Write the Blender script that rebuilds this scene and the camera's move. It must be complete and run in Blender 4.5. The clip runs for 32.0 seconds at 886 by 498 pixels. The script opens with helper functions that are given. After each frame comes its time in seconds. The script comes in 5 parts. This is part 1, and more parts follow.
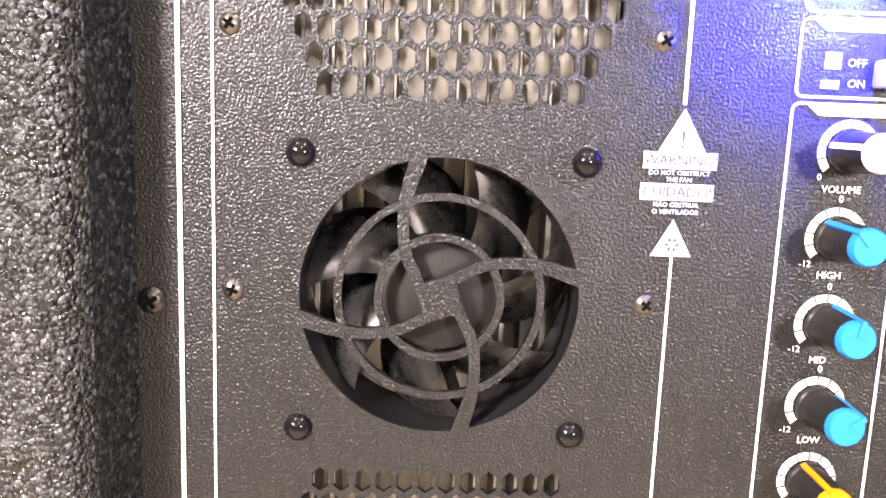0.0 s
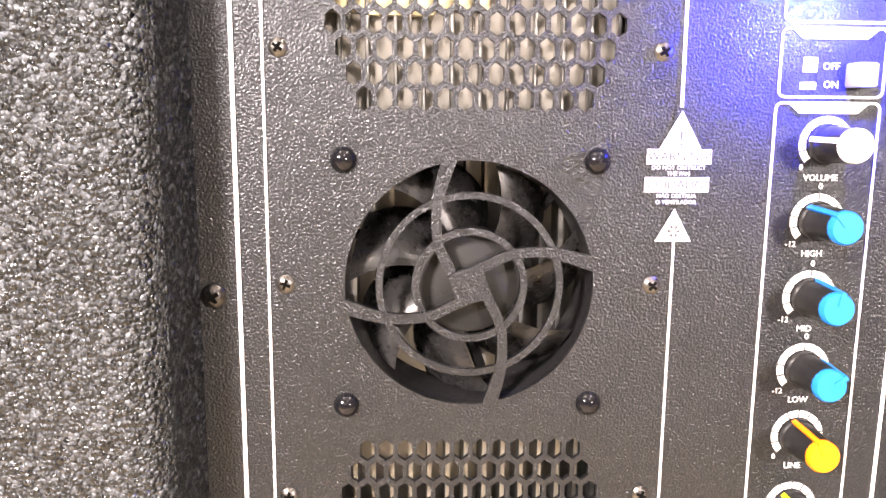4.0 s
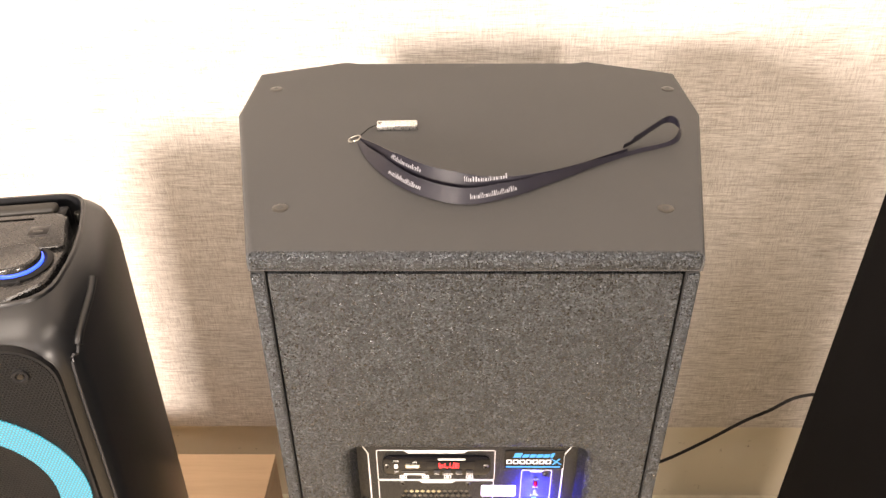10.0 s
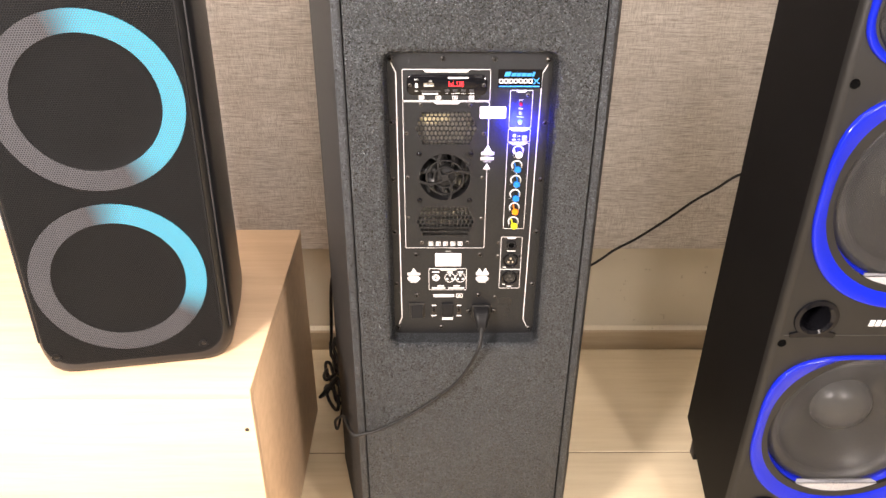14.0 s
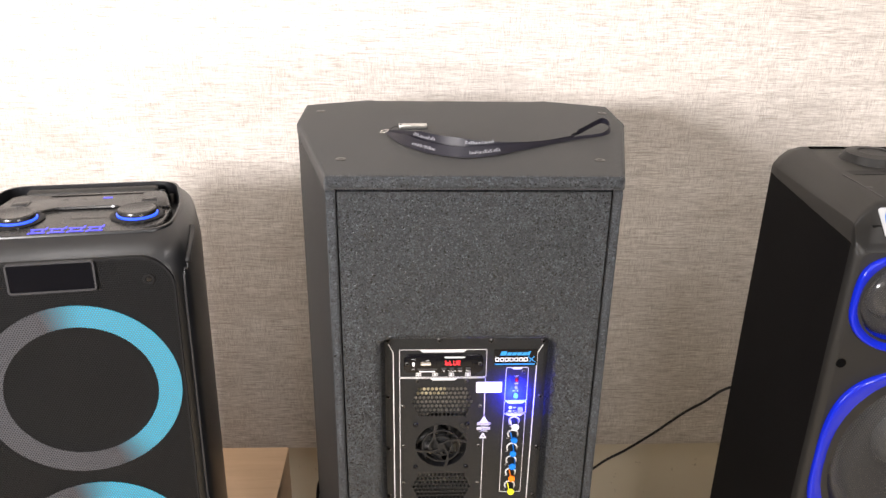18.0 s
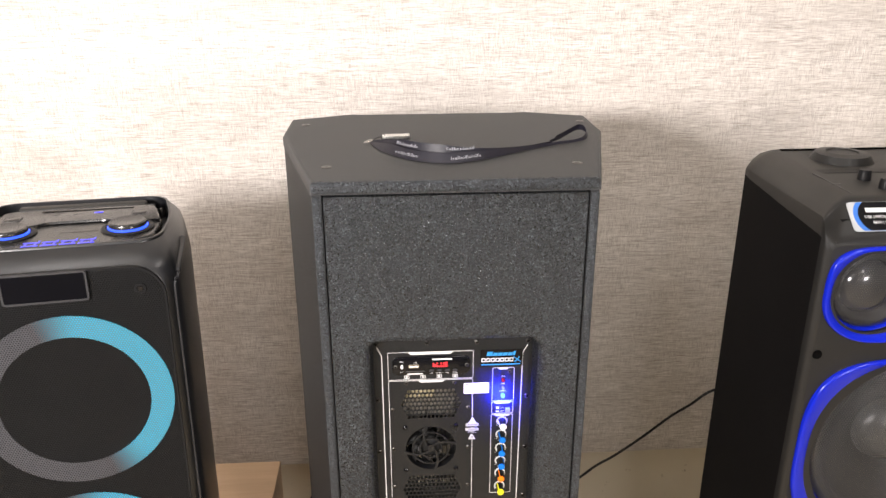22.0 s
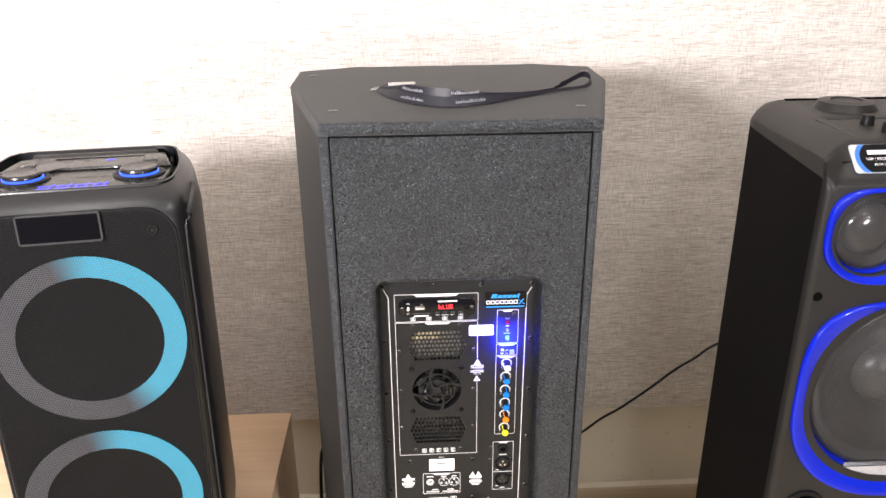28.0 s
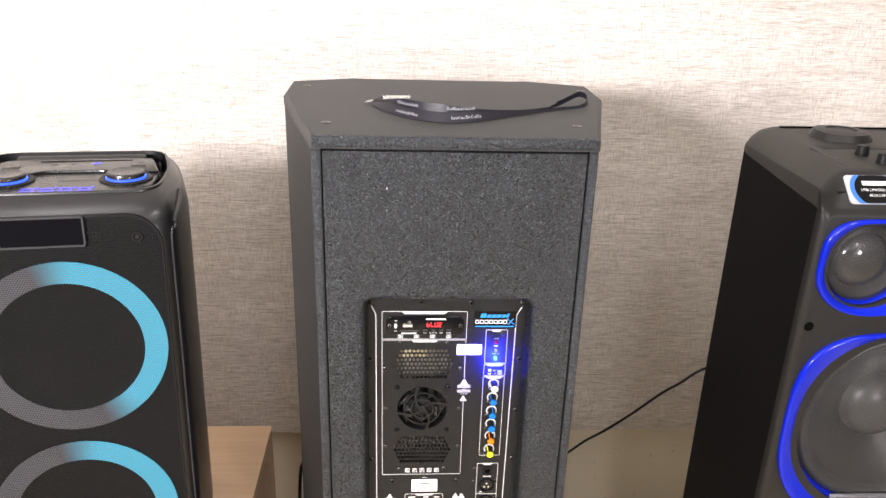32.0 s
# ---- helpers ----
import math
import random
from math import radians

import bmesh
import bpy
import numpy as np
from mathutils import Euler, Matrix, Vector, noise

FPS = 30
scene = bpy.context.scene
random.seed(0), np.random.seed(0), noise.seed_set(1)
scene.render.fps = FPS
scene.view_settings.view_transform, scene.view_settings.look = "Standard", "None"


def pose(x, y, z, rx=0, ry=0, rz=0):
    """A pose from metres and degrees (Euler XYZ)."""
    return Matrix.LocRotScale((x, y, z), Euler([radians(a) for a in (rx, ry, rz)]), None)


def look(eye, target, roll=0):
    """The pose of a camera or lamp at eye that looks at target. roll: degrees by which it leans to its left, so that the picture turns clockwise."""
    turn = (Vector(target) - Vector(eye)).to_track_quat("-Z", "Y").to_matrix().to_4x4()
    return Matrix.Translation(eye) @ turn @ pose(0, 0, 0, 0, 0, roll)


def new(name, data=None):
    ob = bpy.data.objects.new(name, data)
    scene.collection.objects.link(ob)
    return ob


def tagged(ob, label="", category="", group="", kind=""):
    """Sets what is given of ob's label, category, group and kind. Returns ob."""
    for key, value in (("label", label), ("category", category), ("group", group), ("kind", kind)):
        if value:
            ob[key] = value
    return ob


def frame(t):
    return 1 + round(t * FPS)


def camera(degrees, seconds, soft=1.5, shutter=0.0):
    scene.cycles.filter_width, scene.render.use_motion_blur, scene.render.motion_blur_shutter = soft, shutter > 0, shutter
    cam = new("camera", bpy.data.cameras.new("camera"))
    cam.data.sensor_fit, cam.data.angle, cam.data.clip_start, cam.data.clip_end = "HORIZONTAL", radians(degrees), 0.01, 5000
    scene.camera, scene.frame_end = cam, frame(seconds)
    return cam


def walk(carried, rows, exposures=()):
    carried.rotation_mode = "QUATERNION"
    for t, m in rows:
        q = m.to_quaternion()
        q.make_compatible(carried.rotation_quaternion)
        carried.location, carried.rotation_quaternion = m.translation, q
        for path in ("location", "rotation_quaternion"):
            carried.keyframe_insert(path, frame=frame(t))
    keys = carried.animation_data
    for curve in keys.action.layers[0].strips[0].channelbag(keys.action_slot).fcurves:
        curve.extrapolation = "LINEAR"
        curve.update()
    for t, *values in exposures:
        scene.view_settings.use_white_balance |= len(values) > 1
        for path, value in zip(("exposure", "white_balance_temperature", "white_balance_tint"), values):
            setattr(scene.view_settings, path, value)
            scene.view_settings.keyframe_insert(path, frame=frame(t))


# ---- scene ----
cam = camera(60.0, 32.0)
EXPOSURES = [(0, 1.0, 7300, 22), (1, 1.0, 7300, 22), (2, 1.14, 7300, 22), (3, 1.26, 7300, 21), (3.5, 1.24, 7300, 21), (6, 0.36, 6900, 31), (7, 0.15, 6900, 30), (8, 0.15, 7900, 21), (9, 0.22, 8200, 19), (10, 0.08, 7700, 17), (11, -0.06, 7700, 17), (12, 0.08, 7600, 18), (13, 0.18, 7300, 18), (16, 0.11, 6700, 14), (17, -0.04, 6500, 13), (18, -0.50, 6500, 13), (19, -0.55, 6500, 13), (22, -0.61, 6600, 13), (24, -0.62, 6600, 13), (27, -0.41, 6400, 14), (29, -0.35, 6400, 15), (30, -0.20, 6350, 15), (31, -0.30, 6450, 15), (32, -0.38, 6450, 15)]
PATH = [
    (0, (-0.004, -0.192, 0.832), (0.042, 1.783, 0.521), 2.2),
    (0.5, (0.005, -0.184, 0.832), (0.061, 1.786, 0.493), 0.5),
    (1, (0.0, -0.169, 0.828), (0.058, 1.801, 0.49), -0.4),
    (1.5, (-0.001, -0.151, 0.82), (0.045, 1.816, 0.462), -0.5),
    (2, (0.0, -0.14, 0.82), (0.061, 1.827, 0.463), 0.0),
    (2.5, (-0.001, -0.141, 0.821), (0.052, 1.823, 0.447), -0.1),
    (3, (-0.001, -0.158, 0.824), (0.054, 1.806, 0.451), -0.3),
    (3.5, (-0.01, -0.188, 0.831), (0.067, 1.781, 0.489), 0.1),
    (5.5, (-0.023, -0.285, 0.85), (0.082, 1.686, 0.529), 1.1),
    (6, (-0.013, -0.305, 0.858), (0.133, 1.654, 0.483), 1.4),
    (6.5, (-0.018, -0.312, 0.848), (0.104, 1.632, 0.393), 2.1),
    (7, (-0.017, -0.365, 0.921), (0.017, 1.511, 0.228), 2.9),
    (7.5, (0.012, -0.488, 1.022), (-0.018, 1.353, 0.241), 2.0),
    (8, (0.007, -0.562, 1.146), (-0.008, 1.185, 0.172), 0.4),
    (8.5, (0.034, -0.626, 1.264), (-0.044, 1.078, 0.22), 0.3),
    (9, (0.038, -0.553, 1.373), (0.013, 1.051, 0.179), 2.3),
    (9.5, (0.017, -0.528, 1.457), (0.014, 1.108, 0.306), 1.2),
    (10, (0.016, -0.517, 1.521), (-0.005, 1.152, 0.419), -0.4),
    (10.5, (0.038, -0.522, 1.536), (0.0, 1.182, 0.491), -1.1),
    (11, (0.06, -0.563, 1.511), (0.015, 1.163, 0.501), -1.3),
    (11.5, (0.064, -0.606, 1.44), (0.021, 1.155, 0.491), -0.1),
    (12, (0.066, -0.656, 1.362), (-0.022, 1.11, 0.427), 0.0),
    (12.5, (0.048, -0.707, 1.299), (-0.024, 1.062, 0.37), -0.3),
    (13, (0.012, -0.805, 1.276), (-0.017, 0.95, 0.317), -0.2),
    (13.5, (-0.01, -0.937, 1.253), (0.002, 0.804, 0.268), 0.6),
    (15.5, (-0.018, -1.021, 1.237), (0.029, 0.694, 0.209), -0.4),
    (16, (-0.021, -0.986, 1.294), (0.031, 0.748, 0.3), -0.3),
    (16.5, (-0.034, -0.956, 1.352), (0.02, 0.819, 0.432), -0.2),
    (17, (-0.053, -0.912, 1.409), (0.005, 0.89, 0.545), -0.2),
    (17.5, (-0.049, -0.887, 1.461), (-0.008, 0.931, 0.629), 0.6),
    (18, (-0.04, -0.886, 1.461), (0.04, 0.957, 0.687), 0.9),
    (18.5, (-0.017, -0.915, 1.457), (0.07, 0.941, 0.716), 0.8),
    (19, (-0.02, -0.929, 1.455), (0.061, 0.927, 0.714), 2.3),
    (19.5, (-0.024, -0.921, 1.443), (0.084, 0.941, 0.719), 2.3),
    (20, (-0.028, -0.909, 1.446), (0.058, 0.959, 0.737), 1.3),
    (20.5, (-0.042, -0.897, 1.437), (0.07, 0.969, 0.725), 2.9),
    (21, (-0.042, -0.889, 1.442), (0.065, 0.972, 0.718), 1.6),
    (21.5, (-0.034, -0.902, 1.445), (0.074, 0.965, 0.737), 0.3),
    (22, (-0.036, -0.922, 1.445), (0.074, 0.944, 0.732), -0.2),
    (22.5, (-0.038, -0.939, 1.442), (0.086, 0.924, 0.723), 0.0),
    (23, (-0.045, -0.95, 1.443), (0.062, 0.91, 0.717), 0.2),
    (23.5, (-0.045, -0.959, 1.439), (0.054, 0.907, 0.728), 0.4),
    (24, (-0.031, -0.971, 1.439), (0.051, 0.897, 0.73), 0.3),
    (24.5, (-0.026, -0.956, 1.433), (0.057, 0.901, 0.695), -0.4),
    (26.5, (-0.027, -0.961, 1.416), (0.067, 0.895, 0.676), -1.0),
    (27, (-0.023, -0.961, 1.416), (0.103, 0.893, 0.676), -1.7),
    (27.5, (-0.026, -0.958, 1.409), (0.121, 0.892, 0.664), -0.5),
    (28, (-0.032, -0.956, 1.408), (0.051, 0.889, 0.642), -0.6),
    (28.5, (-0.025, -0.959, 1.406), (0.053, 0.882, 0.628), 0.7),
    (29, (-0.014, -0.958, 1.395), (0.083, 0.882, 0.618), 1.5),
    (29.5, (0.002, -0.96, 1.402), (0.113, 0.877, 0.619), -0.0),
    (30, (0.002, -0.968, 1.402), (0.105, 0.886, 0.658), 0.0),
    (30.5, (-0.002, -0.951, 1.405), (0.087, 0.9, 0.653), 0.1),
    (31, (-0.01, -0.94, 1.4), (0.108, 0.903, 0.633), 0.2),
    (31.5, (-0.026, -0.942, 1.405), (0.117, 0.901, 0.641), 1.4),
    (32, (-0.037, -0.939, 1.408), (0.082, 0.917, 0.672), 1.7),
]
walk(cam, [(t, look(eye, target, roll)) for t, eye, target, roll in PATH], EXPOSURES)

# ---- world and lights ----
world = bpy.data.worlds.new("room_air")
scene.world = world
world.use_nodes = True
world.node_tree.nodes["Background"].inputs[0].default_value = (0.9, 0.95, 1.0, 1)
world.node_tree.nodes["Background"].inputs[1].default_value = 0.02


def area_lamp(name, eye, target, w, h, watts, colour):
    data = bpy.data.lights.new(name, "AREA")
    data.shape, data.size, data.size_y, data.energy, data.color = "RECTANGLE", w, h, watts, colour
    ob = new(name, data)
    ob.matrix_world = look(eye, target)
    return ob


CEIL = 2.75
LAMPS = [(-1.4, -2.9, 12.0), (0.5, -2.6, 30.0), (-1.4, -6.2, 12.0), (1.3, -6.2, 12.0), (-0.75, -0.55, 13.0), (0.95, -0.55, 20.0)]
for lx, ly, watts in LAMPS:
    area_lamp("ceiling_lamp_light", (lx, ly, CEIL - 0.055), (lx, ly + 0.001, 0), 0.25, 1.15, watts, (1.0, 0.98, 0.97))
PANELS = [((-1.1, -1.5, 1.56), (-0.1, 0.6, 1.15), 0.34, 125.0), ((0.98, -1.72, 1.13), (0.06, 0.0, 0.84), 0.14, 34.0)]
for eye, target, side, watts in PANELS:
    area_lamp("light_panel_glow", eye, target, side, side, watts, (1.0, 0.965, 0.94))
# the signal light of the amplifier shines on its plate and recess
glow = bpy.data.lights.new("signal_glow", "SPOT")
glow.energy, glow.color, glow.shadow_soft_size = 4.6, (0.004, 0.012, 1.0), 0.0005
glow.spot_size, glow.spot_blend = radians(166), 0.6
new("signal_glow", glow).matrix_world = look((0.1010, -0.0170, 0.8665), (0.1000, 0.0, 0.8655))

# ---- materials ----


class Nodes:
    """A node material with a Principled shader."""

    def __init__(self, name, colour=(0.5, 0.5, 0.5), rough=0.5, metal=0.0, **more):
        self.mat = bpy.data.materials.new(name)
        self.mat.use_nodes = True
        self.tree = self.mat.node_tree
        self.bsdf = self.tree.nodes["Principled BSDF"]
        self.set("Base Color", (*colour, 1))
        self.set("Roughness", rough)
        self.set("Metallic", metal)
        for key, value in more.items():
            self.set(key.replace("_", " "), value)
        self.coord = self.add("ShaderNodeTexCoord").outputs["Object"]

    def add(self, kind, **props):
        n = self.tree.nodes.new(kind)
        for k, v in props.items():
            setattr(n, k, v)
        return n

    def set(self, key, value):
        self.bsdf.inputs[key].default_value = value

    def link(self, a, b):
        self.tree.links.new(a, b)

    def scaled(self, sx, sy, sz):
        m = self.add("ShaderNodeMapping")
        m.inputs["Scale"].default_value = (sx, sy, sz)
        self.link(self.coord, m.inputs["Vector"])
        return m.outputs[0]

    def noise(self, scale, detail=3.0, rough=0.5, vector=None):
        n = self.add("ShaderNodeTexNoise")
        n.inputs["Scale"].default_value, n.inputs["Detail"].default_value, n.inputs["Roughness"].default_value = scale, detail, rough
        self.link(vector or self.coord, n.inputs["Vector"])
        return n.outputs["Fac"]

    def voronoi(self, scale, feature="F1", vector=None, out="Distance"):
        n = self.add("ShaderNodeTexVoronoi", feature=feature)
        n.inputs["Scale"].default_value = scale
        self.link(vector or self.coord, n.inputs["Vector"])
        return n.outputs[out]

    def ramp(self, value, stops):
        n = self.add("ShaderNodeValToRGB")
        el = n.color_ramp.elements
        while len(el) < len(stops):
            el.new(0.5)
        for e, (p, c) in zip(el, stops):
            e.position = p
            e.color = (*c, 1) if isinstance(c, tuple) else (c, c, c, 1)
        self.link(value, n.inputs[0])
        return n.outputs[0]

    def maths(self, op, a, b=None, c=None):
        n = self.add("ShaderNodeMath", operation=op)
        for i, v in enumerate((a, b, c)):
            if v is None:
                continue
            if isinstance(v, (int, float)):
                n.inputs[i].default_value = v
            else:
                self.link(v, n.inputs[i])
        return n.outputs[0]

    def mix(self, fac, a, b, blend="MIX"):
        n = self.add("ShaderNodeMix", data_type="RGBA", blend_type=blend)
        for sock, v in ((n.inputs[0], fac), (n.inputs[6], a), (n.inputs[7], b)):
            if isinstance(v, (int, float)):
                sock.default_value = v
            elif isinstance(v, tuple):
                sock.default_value = (*v, 1)
            else:
                self.link(v, sock)
        return n.outputs[2]

    def bump(self, height, strength, distance):
        n = self.add("ShaderNodeBump")
        n.inputs["Strength"].default_value, n.inputs["Distance"].default_value = strength, distance
        self.link(height, n.inputs["Height"])
        old = self.bsdf.inputs["Normal"].links
        if old:
            self.link(old[0].from_socket, n.inputs["Normal"])
        self.link(n.outputs[0], self.bsdf.inputs["Normal"])
        return self

    def colour(self, out):
        self.link(out, self.bsdf.inputs["Base Color"])
        return self

    def roughness(self, out):
        self.link(out, self.bsdf.inputs["Roughness"])
        return self


def plain(name, colour, rough, metal=0.0, vary=0.12, grain=60.0, bump=0.05, **more):
    """A paint, plastic or metal with slight unevenness in colour, gloss and relief."""
    n = Nodes(name, colour, rough, metal, **more)
    big, fine = n.noise(9.0, 4), n.noise(grain * 10, 3)
    dark = tuple(c * (1 - vary) for c in colour)
    light = tuple(min(1, c * (1 + vary)) for c in colour)
    n.colour(n.ramp(big, [(0.3, dark), (0.7, light)]))
    n.roughness(n.ramp(fine, [(0.3, max(0.02, rough - 0.07)), (0.7, min(1, rough + 0.07))]))
    if bump:
        n.bump(fine, bump, 0.0006)
    return n.mat


def coat(name, colour, scale, strength, rough, deep=0.0014, shine=0.45, low=0.45, high=1.7):
    """Sprayed, pebbly protective coating: raised worm-like grains, their glint and the shade between put into the
    colour.
    """
    n = Nodes(name, colour, rough, Specular_IOR_Level=shine, Specular_Tint=(0.86, 0.92, 1.0, 1))
    grain = n.ramp(n.noise(scale, 2.5, 0.55), [(0.41, 0.0), (0.58, 1.0)])
    fine = n.noise(scale * 2.3, 2, 0.5)
    wide = n.noise(scale * 0.30, 3, 0.6)
    h = n.maths("ADD", n.maths("ADD", n.maths("MULTIPLY", fine, 0.35), grain), n.maths("MULTIPLY", wide, 0.6))
    c1, c2 = tuple(c * low for c in colour), tuple(c * high for c in colour)
    c = n.mix(grain, c1, c2)
    n.colour(n.mix(n.ramp(n.noise(5.0, 5, 0.6), [(0.35, 0.0), (0.7, 0.35)]), c, tuple(q * 1.25 for q in colour)))
    n.roughness(n.ramp(n.noise(scale * 0.6, 2), [(0.35, rough - 0.03), (0.65, rough + 0.08)]))
    n.bump(h, strength, deep)
    return n.mat


def hammered(name, colour, scale, rough, deep, shine):
    """Orange-peel paint: small even bumps, the shade of the pits between them put into the colour."""
    n = Nodes(name, colour, rough, Specular_IOR_Level=shine, Specular_Tint=(0.88, 0.93, 1.0, 1))
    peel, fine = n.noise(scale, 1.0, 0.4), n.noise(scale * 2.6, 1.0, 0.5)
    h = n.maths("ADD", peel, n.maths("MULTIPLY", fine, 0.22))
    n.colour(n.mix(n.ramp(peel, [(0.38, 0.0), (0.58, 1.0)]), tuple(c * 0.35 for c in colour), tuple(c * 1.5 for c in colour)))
    n.roughness(n.ramp(n.noise(8.0, 4), [(0.3, rough - 0.03), (0.7, rough + 0.05)]))
    n.bump(h, 1.0, deep)
    return n.mat


def pebbled(name, colour, scale, rough, deep, shine):
    """Rough sprayed lining: small round lumps of uneven gloss, their glints put into the colour as pale specks."""
    n = Nodes(name, colour, rough, Specular_IOR_Level=shine, Specular_Tint=(0.86, 0.93, 1.0, 1))
    warp = n.add("ShaderNodeVectorMath", operation="MULTIPLY_ADD")
    wob = n.add("ShaderNodeTexNoise")
    wob.inputs["Scale"].default_value = scale * 0.5
    n.link(n.coord, wob.inputs["Vector"])
    n.link(wob.outputs["Color"], warp.inputs[0])
    warp.inputs[1].default_value = (0.0008, 0.0008, 0.0008)
    n.link(n.coord, warp.inputs[2])
    lump = n.voronoi(scale, "F1", warp.outputs[0])
    sep = n.add("ShaderNodeSeparateColor")
    n.link(n.voronoi(scale, "F1", warp.outputs[0], "Color"), sep.inputs[0])
    each, other = sep.outputs[0], sep.outputs[1]
    clump = n.add("ShaderNodeSeparateColor")
    n.link(n.voronoi(scale * 0.58, "F1", warp.outputs[0], "Color"), clump.inputs[0])
    mixed = n.maths("ADD", n.maths("MULTIPLY", each, 0.88), n.maths("MULTIPLY", clump.outputs[0], 0.12))
    tone = n.ramp(mixed, [(0.15, tuple(c * 0.06 for c in colour)), (0.45, tuple(c * 0.30 for c in colour)), (0.66, tuple(c * 1.7 for c in colour)), (0.80, tuple(c * 6.5 for c in colour)), (0.94, tuple(c * 14.0 for c in colour))])
    n.colour(n.mix(n.ramp(n.noise(5.0, 5, 0.6), [(0.35, 0.0), (0.7, 0.3)]), tone, tuple(q * 1.2 for q in colour)))
    n.roughness(n.ramp(other, [(0.0, rough - 0.16), (1.0, rough + 0.22)]))
    h = n.maths("ADD", n.maths("MULTIPLY", n.maths("SUBTRACT", 1.0, lump), n.maths("ADD", n.maths("MULTIPLY", other, 0.9), 0.3)), n.noise(scale * 0.7, 2, 0.5))
    n.bump(h, 1.0, deep)
    return n.mat


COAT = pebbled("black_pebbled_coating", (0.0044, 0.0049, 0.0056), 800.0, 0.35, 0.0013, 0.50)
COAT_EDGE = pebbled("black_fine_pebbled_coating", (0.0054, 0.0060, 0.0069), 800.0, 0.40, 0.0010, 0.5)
# Recess wall: half the board's base colour, finer and shallower lumps
RECESS = pebbled("darker_pebbled_recess", (0.0022, 0.0024, 0.0028), 900.0, 0.46, 0.0006, 0.30)
# Cabinet coating: sides darkened for shade, top paled for light, in the colour
COAT_SIDE_SHADED = coat("black_side_coating_shaded", (0.0095, 0.0092, 0.0090), 1100.0, 0.5, 0.55, 0.0004, 0.3, 0.7, 1.3)
COAT_TOP_LIT = coat("black_fine_coating_lit", (0.0325, 0.0318, 0.0312), 2400.0, 0.25, 0.58, 0.00015, 0.4, 0.88, 1.12)
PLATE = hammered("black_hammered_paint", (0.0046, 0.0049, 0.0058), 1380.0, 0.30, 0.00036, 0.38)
BLACK = plain("black_plastic", (0.008, 0.008, 0.0085), 0.42, Specular_IOR_Level=0.12)
SATIN = plain("satin_black_plastic", (0.0095, 0.0092, 0.0088), 0.42, grain=150, bump=0.12, Specular_IOR_Level=0.28)
DECK = plain("glossy_charcoal_plastic", (0.013, 0.0125, 0.0125), 0.27, bump=0, Specular_IOR_Level=0.5)
MOULDED = plain("satin_charcoal_plastic", (0.0058, 0.0062, 0.0074), 0.35, grain=150, Specular_IOR_Level=0.48)
GLOSS = plain("glossy_black_plastic", (0.004, 0.004, 0.005), 0.08, bump=0, Specular_IOR_Level=0.2)
CHARCOAL = plain("matt_charcoal_plastic", (0.0165, 0.0155, 0.0140), 0.52, grain=180, bump=0.12, Specular_IOR_Level=0.3)
TRIM_GREY = plain("dark_grey_trim_plastic", (0.026, 0.026, 0.028), 0.40, Specular_IOR_Level=0.3)
VINYL = plain("black_vinyl", (0.0038, 0.0035, 0.0036), 0.62, grain=90, bump=0.2, Specular_IOR_Level=0.05)
RUBBER = plain("black_rubber", (0.006, 0.006, 0.006), 0.55, Specular_IOR_Level=0.25)
STEEL = plain("steel", (0.55, 0.53, 0.5), 0.28, 1.0)
BRIGHT = plain("brushed_bright_steel", (0.66, 0.65, 0.63), 0.30, 1.0, vary=0.04, bump=0)
DULL = plain("dull_steel", (0.095, 0.091, 0.085), 0.34, 1.0)
SILVER = plain("silver_print", (0.33, 0.34, 0.35), 0.4, bump=0)
DEEP_BLUE = plain("deep_blue_print", (0.015, 0.11, 0.42), 0.35, bump=0)
DARK_STEEL = plain("blackened_steel", (0.055, 0.052, 0.05), 0.32, 1.0)
ALUMINIUM = plain("aluminium", (0.36, 0.36, 0.35), 0.40, 1.0)
ALLOY = plain("dull_cast_alloy", (0.19, 0.18, 0.16), 0.42, 0.25, grain=300)
CREAM = plain("cream_tape", (0.52, 0.46, 0.29), 0.42, vary=0.25)
FAINT_INK = plain("faint_print", (0.20, 0.20, 0.22), 0.5, bump=0)
INK = plain("white_print", (0.54, 0.54, 0.54), 0.5, bump=0)
STICKER = plain("white_sticker", (0.86, 0.86, 0.84), 0.45, vary=0.03, bump=0)
DARK_INK = plain("dark_print", (0.03, 0.03, 0.03), 0.5, bump=0)
CYAN_INK = plain("cyan_print", (0.012, 0.19, 0.46), 0.4, bump=0)
CAP_WHITE = plain("white_cap", (0.80, 0.80, 0.79), 0.35)
CAP_BLUE = plain("sky_blue_cap", (0.002, 0.125, 0.47), 0.38, Specular_IOR_Level=0.2)
CAP_ORANGE = plain("orange_cap", (0.72, 0.165, 0.006), 0.38, Specular_IOR_Level=0.2)
CAP_YELLOW = plain("yellow_cap", (0.72, 0.70, 0.01), 0.35)
BLUE_FRAME = plain("glossy_blue_plastic", (0.003, 0.012, 0.34), 0.16, vary=0.05, bump=0, Specular_IOR_Level=0.3)
HUB = plain("dark_hub_plastic", (0.008, 0.008, 0.008), 0.6, grain=120, bump=0.15, Specular_IOR_Level=0.2)
VOID = plain("deep_black", (0.002, 0.002, 0.002), 0.9, bump=0, Specular_IOR_Level=0.02)
FAN_BLADE = plain("grey_fan_plastic", (0.017, 0.017, 0.0175), 0.30, bump=0.02)
BROWN = plain("dark_board", (0.018, 0.019, 0.017), 0.5)
